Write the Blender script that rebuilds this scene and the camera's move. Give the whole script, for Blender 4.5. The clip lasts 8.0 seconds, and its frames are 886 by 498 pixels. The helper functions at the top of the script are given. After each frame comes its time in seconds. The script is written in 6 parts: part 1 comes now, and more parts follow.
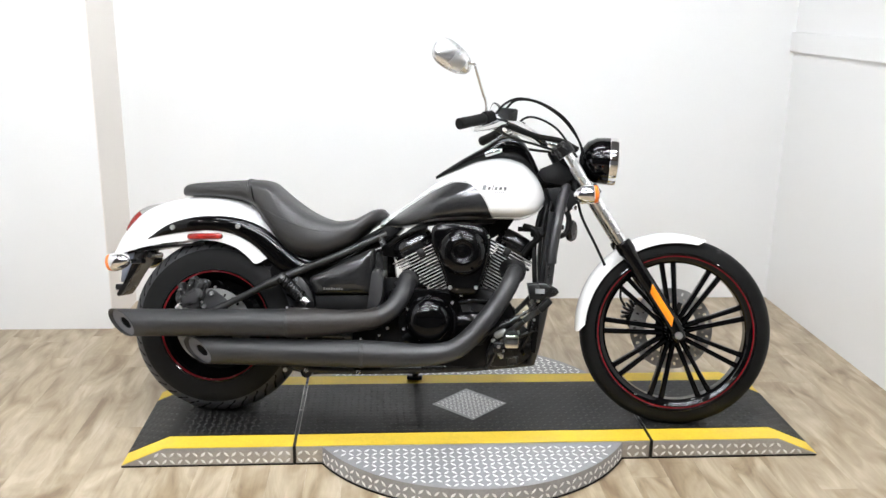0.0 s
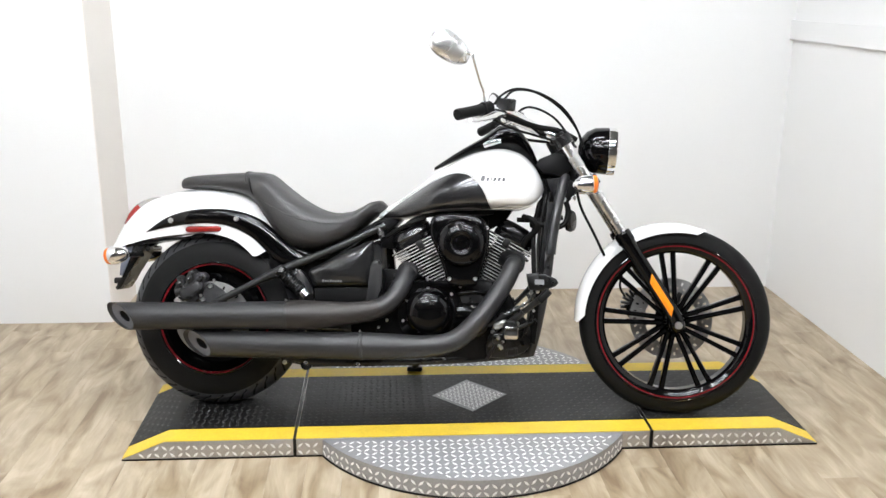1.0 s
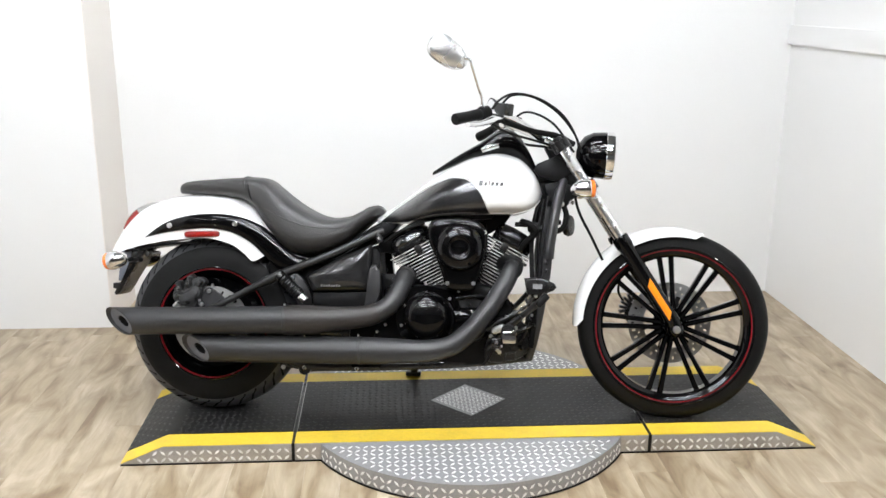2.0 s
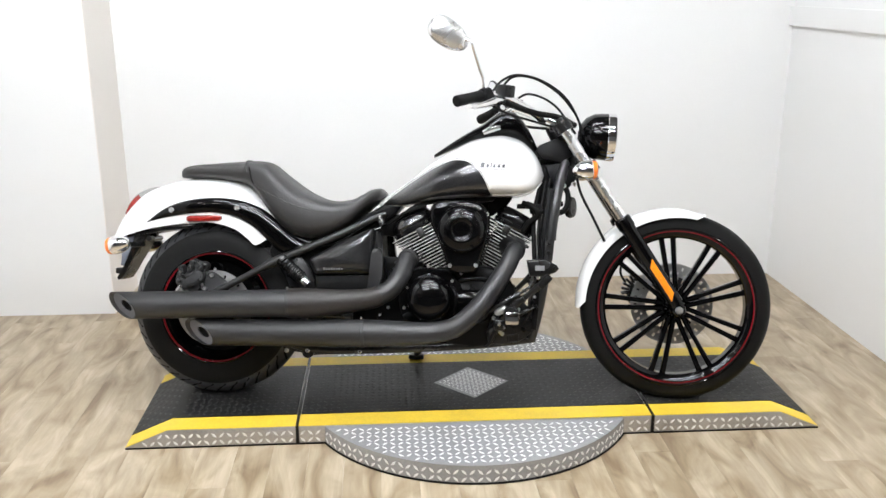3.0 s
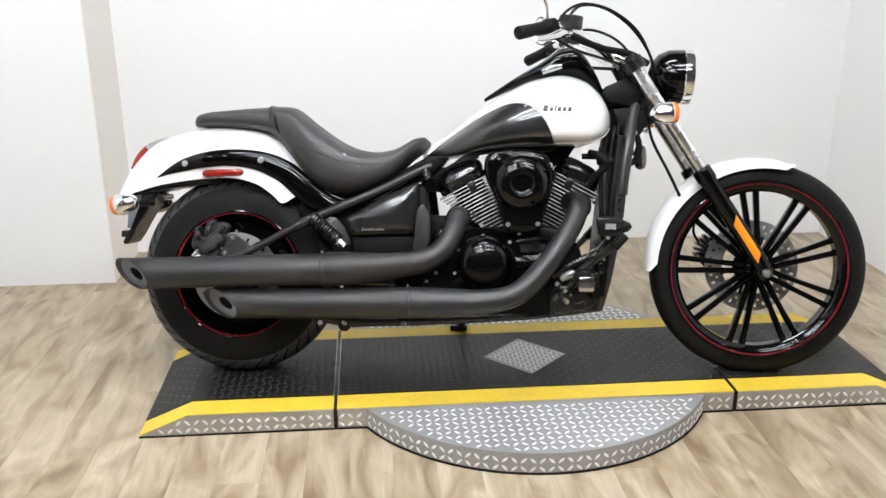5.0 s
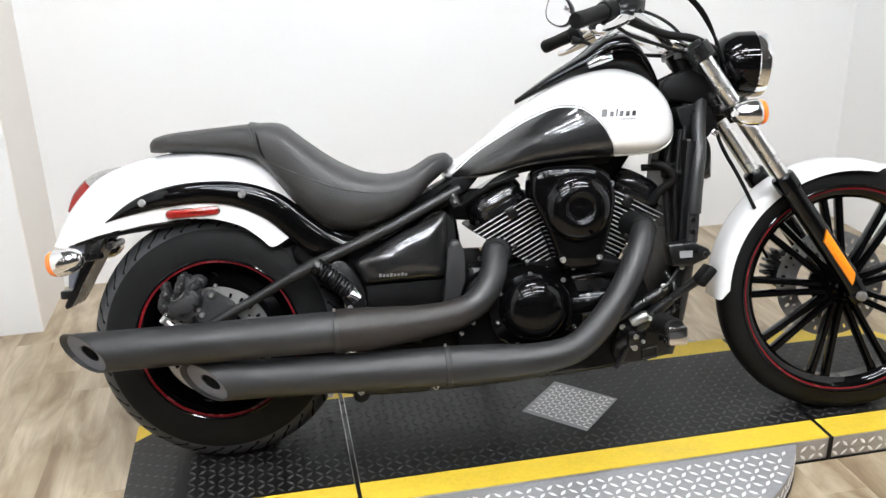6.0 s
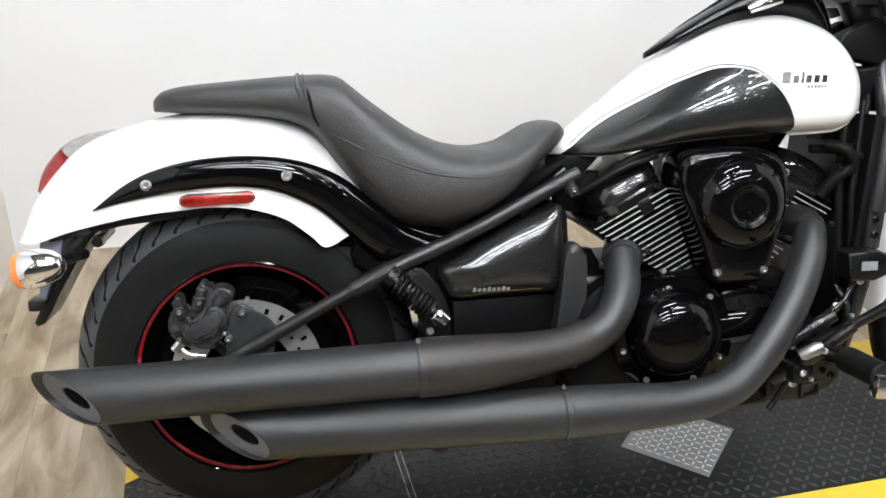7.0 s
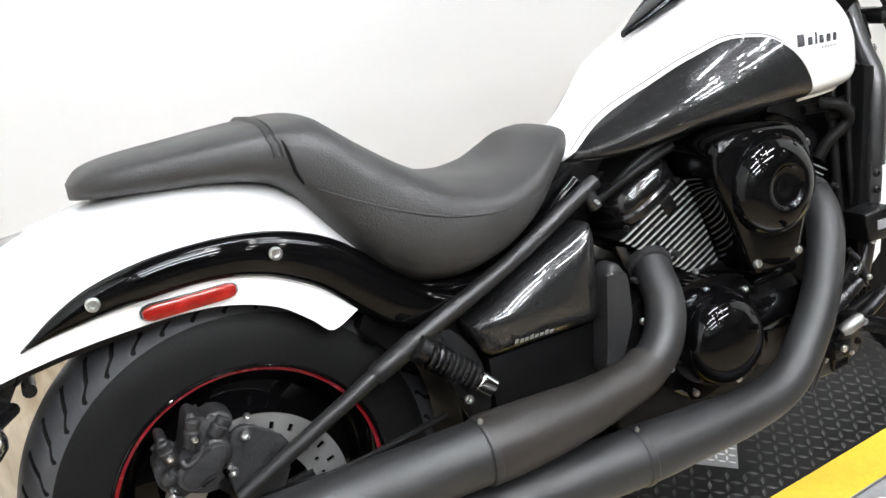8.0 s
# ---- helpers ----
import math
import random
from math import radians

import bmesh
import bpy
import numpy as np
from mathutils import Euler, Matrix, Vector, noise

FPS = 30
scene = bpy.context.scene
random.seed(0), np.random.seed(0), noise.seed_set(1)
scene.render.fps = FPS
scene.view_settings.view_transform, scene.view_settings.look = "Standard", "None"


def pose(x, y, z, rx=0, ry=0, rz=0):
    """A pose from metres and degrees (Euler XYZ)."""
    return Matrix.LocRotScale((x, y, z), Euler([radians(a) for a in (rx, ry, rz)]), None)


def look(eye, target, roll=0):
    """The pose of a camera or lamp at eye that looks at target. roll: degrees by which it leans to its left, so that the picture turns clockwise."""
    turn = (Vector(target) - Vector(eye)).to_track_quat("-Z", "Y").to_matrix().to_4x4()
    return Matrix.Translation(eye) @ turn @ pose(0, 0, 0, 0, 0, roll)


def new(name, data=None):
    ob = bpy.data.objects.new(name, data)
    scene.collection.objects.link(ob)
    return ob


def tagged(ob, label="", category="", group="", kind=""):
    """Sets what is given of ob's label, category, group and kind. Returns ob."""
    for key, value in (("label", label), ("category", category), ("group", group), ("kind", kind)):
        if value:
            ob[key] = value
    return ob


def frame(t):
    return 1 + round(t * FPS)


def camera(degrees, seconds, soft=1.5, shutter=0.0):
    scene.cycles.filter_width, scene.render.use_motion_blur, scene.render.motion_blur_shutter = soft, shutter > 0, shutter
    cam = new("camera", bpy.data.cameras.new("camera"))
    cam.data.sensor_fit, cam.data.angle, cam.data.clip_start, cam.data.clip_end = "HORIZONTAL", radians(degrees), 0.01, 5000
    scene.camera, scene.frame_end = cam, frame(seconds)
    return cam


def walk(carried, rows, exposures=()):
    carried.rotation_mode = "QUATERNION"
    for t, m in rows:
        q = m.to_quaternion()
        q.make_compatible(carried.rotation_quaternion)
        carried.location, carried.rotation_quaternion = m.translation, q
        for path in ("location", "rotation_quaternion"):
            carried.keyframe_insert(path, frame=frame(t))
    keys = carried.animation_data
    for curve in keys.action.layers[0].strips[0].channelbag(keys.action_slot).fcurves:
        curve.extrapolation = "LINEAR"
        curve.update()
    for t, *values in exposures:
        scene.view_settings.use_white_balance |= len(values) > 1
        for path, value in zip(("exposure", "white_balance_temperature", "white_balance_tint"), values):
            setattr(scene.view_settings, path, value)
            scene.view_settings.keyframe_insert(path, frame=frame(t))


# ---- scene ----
cam = camera(52.7, 8.0)
PATH = [
    (0, (-0.325, -3.086, 1.521), (-0.195, -1.162, 0.988), 0.9),
    (0.5, (-0.316, -3.089, 1.504), (-0.194, -1.166, 0.971), 0.5),
    (1, (-0.318, -3.079, 1.52), (-0.19, -1.161, 0.968), 0.5),
    (2.3, (-0.307, -3.09, 1.518), (-0.184, -1.168, 0.979), 0.3),
    (2.5, (-0.322, -3.093, 1.507), (-0.209, -1.171, 0.967), -0.3),
    (3, (-0.316, -3.091, 1.5), (-0.191, -1.177, 0.934), -0.0),
    (3.5, (-0.315, -3.082, 1.523), (-0.179, -1.171, 0.949), 0.4),
    (3.8, (-0.345, -3.086, 1.474), (-0.283, -1.171, 0.912), 2.3),
    (4, (-0.303, -3.079, 1.491), (-0.339, -1.167, 0.904), 1.8),
    (4.2, (-0.316, -3.043, 1.46), (-0.309, -1.147, 0.823), 2.6),
    (5.3, (-0.573, -2.531, 1.36), (-0.392, -0.645, 0.72), -0.8),
    (5.5, (-0.604, -2.404, 1.386), (-0.458, -0.508, 0.767), -1.8),
    (5.7, (-0.670, -2.276, 1.371), (-0.468, -0.391, 0.734), -2.3),
    (6, (-0.767, -2.077, 1.384), (-0.41, -0.246, 0.663), -1.4),
    (6.2, (-0.810, -1.984, 1.373), (-0.367, -0.173, 0.651), -2.8),
    (6.5, (-0.875, -1.822, 1.368), (-0.393, -0.04, 0.598), -2.0),
    (6.8, (-0.910, -1.613, 1.302), (-0.508, 0.177, 0.505), -1.5),
    (7, (-0.96, -1.437, 1.307), (-0.488, 0.302, 0.439), 1.4),
    (7.2, (-0.986, -1.309, 1.292), (-0.427, 0.378, 0.373), -4.5),
    (7.5, (-1.089, -1.137, 1.309), (-0.343, 0.459, 0.362), -3.5),
    (7.8, (-1.165, -1.064, 1.292), (-0.271, 0.483, 0.394), -4.7),
    (8, (-1.206, -0.993, 1.31), (-0.288, 0.511, 0.366), -2.2),
]
walk(cam, [(t, look(eye, target, roll)) for t, eye, target, roll in PATH], [(0.0, -0.06), (2.5, -0.08), (4.2, -0.14), (5.5, -0.13), (6.0, -0.09), (6.8, -0.12), (7.5, 0.03), (8.0, 0.1)])

# ---- world and light ----
world = bpy.data.worlds.new("world")
scene.world = world
world.use_nodes = True
world.node_tree.nodes["Background"].inputs["Color"].default_value = (0.9, 0.95, 1.0, 1)
world.node_tree.nodes["Background"].inputs["Strength"].default_value = 0.05
TUBE_POWER, BULB_POWER = 118.0, 170.0
scene.view_settings.exposure = 0.0


# ---- materials ----
def material(name, color, rough=0.5, metal=0.0, vary=0.08, scale=6.0, bump=0.0, bump_scale=80.0, coat=0.0, rough_vary=0.08, stretch=(1, 1, 1), random_amount=0.0, spec=0.5):
    """A surface with a large and a fine variation of tone, uneven gloss and a fine relief."""
    m = bpy.data.materials.new(name)
    m.use_nodes = True
    nt, b = m.node_tree, m.node_tree.nodes["Principled BSDF"]
    tc = nt.nodes.new("ShaderNodeTexCoord")
    mp = nt.nodes.new("ShaderNodeMapping")
    mp.inputs["Scale"].default_value = stretch
    nt.links.new(tc.outputs["Object"], mp.inputs["Vector"])
    big, fine = nt.nodes.new("ShaderNodeTexNoise"), nt.nodes.new("ShaderNodeTexNoise")
    for n, s, d in ((big, scale, 4.0), (fine, bump_scale, 3.0)):
        n.inputs["Scale"].default_value, n.inputs["Detail"].default_value = s, d
        nt.links.new(mp.outputs["Vector"], n.inputs["Vector"])
    add = nt.nodes.new("ShaderNodeMath")
    add.operation = "ADD"
    half = nt.nodes.new("ShaderNodeMath")
    half.operation, half.inputs[1].default_value = "MULTIPLY", 0.5
    nt.links.new(big.outputs["Fac"], add.inputs[0])
    nt.links.new(fine.outputs["Fac"], add.inputs[1])
    nt.links.new(add.outputs[0], half.inputs[0])
    tone = nt.nodes.new("ShaderNodeMapRange")
    tone.inputs["From Min"].default_value, tone.inputs["From Max"].default_value = 0.3, 0.7
    tone.inputs["To Min"].default_value, tone.inputs["To Max"].default_value = 1 - vary, 1 + vary
    nt.links.new(half.outputs[0], tone.inputs["Value"])
    mix = nt.nodes.new("ShaderNodeVectorMath")
    mix.operation = "SCALE"
    mix.inputs[0].default_value = color
    last = tone.outputs["Result"]
    if random_amount:
        info, r = nt.nodes.new("ShaderNodeObjectInfo"), nt.nodes.new("ShaderNodeMapRange")
        r.inputs["To Min"].default_value, r.inputs["To Max"].default_value = 1 - random_amount, 1 + random_amount
        nt.links.new(info.outputs["Random"], r.inputs["Value"])
        mul = nt.nodes.new("ShaderNodeMath")
        mul.operation = "MULTIPLY"
        nt.links.new(last, mul.inputs[0])
        nt.links.new(r.outputs["Result"], mul.inputs[1])
        last = mul.outputs[0]
    nt.links.new(last, mix.inputs["Scale"])
    nt.links.new(mix.outputs["Vector"], b.inputs["Base Color"])
    rr = nt.nodes.new("ShaderNodeMapRange")
    rr.inputs["From Min"].default_value, rr.inputs["From Max"].default_value = 0.3, 0.7
    rr.inputs["To Min"].default_value, rr.inputs["To Max"].default_value = max(0.02, rough - rough_vary), min(1, rough + rough_vary)
    nt.links.new(big.outputs["Fac"], rr.inputs["Value"])
    nt.links.new(rr.outputs["Result"], b.inputs["Roughness"])
    b.inputs["Metallic"].default_value, b.inputs["Coat Weight"].default_value = metal, coat
    b.inputs["Specular IOR Level"].default_value = spec
    if bump:
        bp = nt.nodes.new("ShaderNodeBump")
        bp.inputs["Strength"].default_value, bp.inputs["Distance"].default_value = bump, 0.002
        nt.links.new(fine.outputs["Fac"], bp.inputs["Height"])
        nt.links.new(bp.outputs["Normal"], b.inputs["Normal"])
    return m


def glow(name, color, strength):
    m = bpy.data.materials.new(name)
    m.use_nodes = True
    b = m.node_tree.nodes["Principled BSDF"]
    b.inputs["Base Color"].default_value = (*color, 1)
    b.inputs["Emission Color"].default_value = (*color, 1)
    b.inputs["Emission Strength"].default_value = strength
    return m


def lens_material(name, color, trans=0.6, rough=0.12):
    m = bpy.data.materials.new(name)
    m.use_nodes = True
    b = m.node_tree.nodes["Principled BSDF"]
    b.inputs["Base Color"].default_value = (*color, 1)
    b.inputs["Roughness"].default_value = rough
    b.inputs["Transmission Weight"].default_value = trans
    b.inputs["IOR"].default_value = 1.45
    return m


def wood_material():
    """Pale limed oak planks: long grain, knots of darker tone, a tone of its own for each plank."""
    m = bpy.data.materials.new("oak_plank")
    m.use_nodes = True
    nt, b = m.node_tree, m.node_tree.nodes["Principled BSDF"]
    tc, info = nt.nodes.new("ShaderNodeTexCoord"), nt.nodes.new("ShaderNodeObjectInfo")
    off = nt.nodes.new("ShaderNodeVectorMath")
    off.operation = "SCALE"
    off.inputs[0].default_value = (17.0, 31.0, 5.0)
    nt.links.new(info.outputs["Random"], off.inputs["Scale"])
    add = nt.nodes.new("ShaderNodeVectorMath")
    nt.links.new(tc.outputs["Object"], add.inputs[0])
    nt.links.new(off.outputs["Vector"], add.inputs[1])
    facs = []
    for sc, scale, detail in (((4.2, 1.35, 1), 2.3, 5.0), ((26, 1.8, 1), 2.4, 6.0)):
        mp, n = nt.nodes.new("ShaderNodeMapping"), nt.nodes.new("ShaderNodeTexNoise")
        mp.inputs["Scale"].default_value = sc
        n.inputs["Scale"].default_value, n.inputs["Detail"].default_value, n.inputs["Distortion"].default_value = scale, detail, 1.1
        nt.links.new(add.outputs["Vector"], mp.inputs["Vector"])
        nt.links.new(mp.outputs["Vector"], n.inputs["Vector"])
        facs.append(n.outputs["Fac"])
    ramps = []
    for fac, stops in ((facs[0], ((0.3, (0.205, 0.145, 0.085)), (0.43, (0.33, 0.257, 0.165)), (0.56, (0.43, 0.353, 0.248)), (0.7, (0.53, 0.452, 0.34)))), (facs[1], ((0.3, (0.87, 0.855, 0.84)), (0.62, (1, 1, 1))))):
        r = nt.nodes.new("ShaderNodeValToRGB")
        while len(r.color_ramp.elements) < len(stops):
            r.color_ramp.elements.new(0.5)
        for e, (p, c) in zip(r.color_ramp.elements, stops):
            e.position, e.color = p, (*c, 1)
        nt.links.new(fac, r.inputs["Fac"])
        ramps.append(r.outputs["Color"])
    mul = nt.nodes.new("ShaderNodeVectorMath")
    mul.operation = "MULTIPLY"
    nt.links.new(ramps[0], mul.inputs[0])
    nt.links.new(ramps[1], mul.inputs[1])
    tone, sc = nt.nodes.new("ShaderNodeMapRange"), nt.nodes.new("ShaderNodeVectorMath")
    tone.inputs["To Min"].default_value, tone.inputs["To Max"].default_value = 0.965, 1.025
    nt.links.new(info.outputs["Random"], tone.inputs["Value"])
    sc.operation = "SCALE"
    nt.links.new(mul.outputs["Vector"], sc.inputs[0])
    nt.links.new(tone.outputs["Result"], sc.inputs["Scale"])
    nt.links.new(sc.outputs["Vector"], b.inputs["Base Color"])
    b.inputs["Roughness"].default_value = 0.3
    bp = nt.nodes.new("ShaderNodeBump")
    bp.inputs["Strength"].default_value, bp.inputs["Distance"].default_value = 0.25, 0.0008
    nt.links.new(facs[1], bp.inputs["Height"])
    nt.links.new(bp.outputs["Normal"], b.inputs["Normal"])
    return m


WALL = material("white_wall_paint", (0.79, 0.788, 0.78), 0.42, vary=0.015, scale=1.5, bump=0.12, bump_scale=160)
# Wall paint tinted with the warm shade that lies on the wall block's return.
WARM_SHADE = material("warm_shade_wall_paint", (0.79, 0.748, 0.7), 0.5, vary=0.02, scale=1.5, bump=0.12, bump_scale=160)
# Dark tones for the unseen room, so that gloss parts reflect little.
UNSEEN_DARK = material("dark_unseen_wall_paint", (0.2, 0.198, 0.194), 0.6, vary=0.06, scale=2)
CEIL = material("ceiling_paint", (0.15, 0.15, 0.15), 0.8, vary=0.05, bump=0.2, bump_scale=60)
OAK = wood_material()
ALU = material("tread_plate_aluminium", (0.36, 0.36, 0.365), 0.5, 0.45, vary=0.15, scale=5, bump=0.15, bump_scale=120, rough_vary=0.12)
ALU_SIDE = material("scuffed_aluminium", (0.52, 0.505, 0.49), 0.42, 0.85, vary=0.14, scale=9, bump=0.2, bump_scale=150)
TREAD = material("worn_bright_tread", (0.95, 0.95, 0.95), 0.46, 0.4, vary=0.08, scale=12)
# Raised treads paler than the mat: wear, plus their sheen put into the colour.
MAT_TREAD = material("worn_sheen_mat_tread", (0.034, 0.0335, 0.033), 0.52, spec=0.55, vary=0.3, scale=5)
MAT_BLACK = material("black_tread_mat", (0.003, 0.003, 0.0032), 0.45, spec=0.4, vary=0.3, scale=3.5, bump=0.2, bump_scale=200)
YELLOW = material("yellow_safety_stripe", (0.72, 0.51, 0.045), 0.5, vary=0.12, scale=14, bump=0.15, bump_scale=120)
PEARL = material("pearl_white_paint", (0.84, 0.84, 0.835), 0.22, vary=0.015, scale=3, coat=0.4, rough_vary=0.04)
GLOSS = material("gloss_black_paint", (0.0018, 0.0018, 0.002), 0.045, spec=0.26, vary=0.1, coat=0.0, rough_vary=0.02)
METALLIC = material("metallic_black_paint", (0.026, 0.0263, 0.0275), 0.28, 0.6, spec=0.3, vary=0.3, scale=900, bump_scale=700, coat=1.0, rough_vary=0.02)
SATIN = material("satin_black_paint", (0.0045, 0.0045, 0.0048), 0.3, spec=0.4, vary=0.15, scale=10, bump=0.1, bump_scale=300)
PLASTIC = material("black_plastic", (0.003, 0.003, 0.0032), 0.42, spec=0.12, vary=0.15, scale=12, bump=0.25, bump_scale=400)
HEAT = material("matte_black_heat_paint", (0.0158, 0.0158, 0.0166), 0.46, spec=0.46, vary=0.18, scale=7, bump=0.2, bump_scale=500, rough_vary=0.08)
HEAT_BROWN = material("heat_tinted_black_paint", (0.019, 0.0162, 0.0148), 0.46, spec=0.36, vary=0.25, scale=9, bump=0.2, bump_scale=500, rough_vary=0.08)
ENDCAP = material("grey_end_cap", (0.13, 0.135, 0.155), 0.5, 0.2, vary=0.15, scale=20, bump=0.2, bump_scale=300)
RUBBER = material("tyre_rubber", (0.0046, 0.0046, 0.0046), 0.52, spec=0.14, vary=0.25, scale=9, bump=0.25, bump_scale=260)
# Tread zone paler than the sidewall: dust, plus reflected light put into the colour.
TYRE_FACE = material("dusty_sheen_tread_rubber", (0.034, 0.0345, 0.038), 0.45, spec=0.45, vary=0.2, scale=14, bump=0.2, bump_scale=300)
# Near-black: shade put into the colour of grooves, seams, outlets and gaps.
RECESS_SHADE = material("recess_shade_black", (0.004, 0.004, 0.004), 0.8, spec=0.1, vary=0.2)
VINYL = material("black_seat_vinyl", (0.0235, 0.0228, 0.0227), 0.45, vary=0.12, scale=8, bump=0.5, bump_scale=420, rough_vary=0.07)
ROTOR = material("turned_steel", (0.42, 0.42, 0.41), 0.4, 0.85, vary=0.12, scale=30, bump=0.1, bump_scale=400)
CAST = material("dark_cast_metal", (0.02, 0.02, 0.021), 0.5, 0.2, spec=0.5, vary=0.3, scale=40, bump=0.5, bump_scale=220)
RAIL = material("black_frame_paint", (0.0095, 0.0095, 0.0098), 0.42, spec=0.45, vary=0.18, scale=9, bump=0.15, bump_scale=420)
CHROME = material("chrome", (0.85, 0.85, 0.86), 0.06, 1.0, vary=0.02, rough_vary=0.02)
SATIN_CHROME = material("fork_chrome", (0.82, 0.82, 0.825), 0.26, 1.0, vary=0.04, scale=12, rough_vary=0.04)
MIRROR_BACK = material("smoked_chrome", (0.8, 0.8, 0.8), 0.25, 0.9, vary=0.05, scale=12, rough_vary=0.05)
TUBE_GREY = material("worn_black_tube", (0.014, 0.014, 0.0147), 0.34, spec=0.6, vary=0.2, scale=12)
ROCKER = material("satin_rocker_cover", (0.006, 0.006, 0.0065), 0.15, 0.0, spec=0.7, vary=0.12, scale=9, rough_vary=0.05)
STEEL = material("brushed_steel", (0.78, 0.78, 0.78), 0.3, 1.0, vary=0.12, scale=20, bump=0.1, bump_scale=300)
DULL_STEEL = material("dull_steel", (0.3, 0.3, 0.295), 0.42, 0.9, vary=0.25, scale=40, bump=0.2, bump_scale=300)
FIN = material("machined_fin_edge", (0.62, 0.62, 0.62), 0.32, 0.6, vary=0.15, scale=60)
RED = material("red_pinstripe", (0.2, 0.009, 0.014), 0.22, vary=0.08, scale=30, coat=0.4)
RED_LENS = material("red_lens", (0.22, 0.009, 0.006), 0.14, vary=0.3, scale=60, coat=0.3)
SMOKE_LENS = material("smoked_lens", (0.26, 0.25, 0.24), 0.12, vary=0.25, scale=50, coat=0.5)
ORANGE = material("orange_reflector", (0.9, 0.26, 0.01), 0.2, vary=0.1, scale=90, coat=0.5)
AMBER = material("amber_lens", (0.85, 0.2, 0.03), 0.18, vary=0.1, scale=60, coat=0.5)
GREY_MARK = material("grey_marking", (0.22, 0.22, 0.23), 0.4, vary=0.05)
DARK_MARK = material("dark_marking", (0.02, 0.02, 0.022), 0.4, vary=0.05)
BADGE = material("grey_badge", (0.035, 0.035, 0.038), 0.3, 0.2, vary=0.1)
CLEAR = lens_material("clear_lens", (0.95, 0.95, 0.95), 0.9, 0.03)
MIRROR = material("mirror_glass", (0.92, 0.92, 0.93), 0.03, 1.0, vary=0.01, rough_vary=0.01)
TUBE = glow("fluorescent_tube", (0.96, 1.0, 1.055), TUBE_POWER)
BULB = glow("bulb_face", (1.0, 0.98, 0.96), BULB_POWER)
FIXTURE = material("white_fixture_enamel", (0.8, 0.8, 0.8), 0.35, vary=0.02)


# ---- mesh helpers ----
def link(name, bm, mat, parent=None, label="", sharp=38, recalc=True):
    if recalc:
        bmesh.ops.recalc_face_normals(bm, faces=bm.faces)
    me = bpy.data.meshes.new(name)
    bm.to_mesh(me)
    bm.free()
    for m in mat if isinstance(mat, (list, tuple)) else (mat,):
        me.materials.append(m)
    me.shade_smooth()
    me.set_sharp_from_angle(angle=radians(sharp))
    ob = new(name, me)
    if parent:
        ob.parent = parent
    if label:
        tagged(ob, label)
    return ob


def part(name, bm, mat, parent, label="", sharp=38):
    return link(name, bm, mat, parent, label, sharp)


def box(bm, lo, hi, bevel=0.0, m=None):
    lo, hi = Vector(lo), Vector(hi)
    r = bmesh.ops.create_cube(bm, size=1.0, matrix=Matrix.Translation((lo + hi) / 2) @ Matrix.Diagonal((*(hi - lo), 1)))
    vs = r["verts"]
    if bevel:
        es = list({e for v in vs for e in v.link_edges})
        got = bmesh.ops.bevel(bm, geom=es, offset=bevel, segments=2, affect="EDGES", profile=0.5)
        vs = list({v for f in got["faces"] for v in f.verts} | {v for v in vs if v.is_valid})
    if m is not None:
        done, stack = set(vs), list(vs)
        while stack:
            for e in stack.pop().link_edges:
                for v in e.verts:
                    if v not in done:
                        done.add(v)
                        stack.append(v)
        bmesh.ops.transform(bm, matrix=m, verts=list(done))
    return bm


def spline(pts, n=8):
    """Points of a smooth curve through pts."""
    p = [Vector(q) for q in pts]
    p = [2 * p[0] - p[1], *p, 2 * p[-1] - p[-2]]
    out = []
    for i in range(1, len(p) - 2):
        a, b, c, d = p[i - 1 : i + 3]
        for k in range(n):
            t = k / n
            out.append(0.5 * (2 * b + (c - a) * t + (2 * a - 5 * b + 4 * c - d) * t * t + (3 * b - a - 3 * c + d) * t**3))
    return out + [p[-2]]


def curve(keys, x):
    """A smooth value at x through keys of (x, value)."""
    xs, ys = [k[0] for k in keys], [k[1] for k in keys]
    if x <= xs[0]:
        return ys[0]
    if x >= xs[-1]:
        return ys[-1]
    d = [(ys[i + 1] - ys[i]) / (xs[i + 1] - xs[i]) for i in range(len(xs) - 1)]
    s = [d[0]] + [0.0 if d[i - 1] * d[i] <= 0 else 2 * d[i - 1] * d[i] / (d[i - 1] + d[i]) for i in range(1, len(d))] + [d[-1]]
    i = max(k for k in range(len(xs) - 1) if xs[k] <= x)
    h = xs[i + 1] - xs[i]
    t = (x - xs[i]) / h
    return ys[i] * (1 + 2 * t) * (1 - t) ** 2 + s[i] * h * t * (1 - t) ** 2 + ys[i + 1] * t * t * (3 - 2 * t) + s[i + 1] * h * t * t * (t - 1)


def loft(bm, rings, closed=True, caps=True):
    vs = [[bm.verts.new(p) for p in r] for r in rings]
    n = len(vs[0])
    for a, b in zip(vs, vs[1:]):
        for i in range(n if closed else n - 1):
            j = (i + 1) % n
            bm.faces.new((a[i], a[j], b[j], b[i]))
    if caps and closed:
        bm.faces.new(vs[0][::-1])
        bm.faces.new(vs[-1])
    return vs


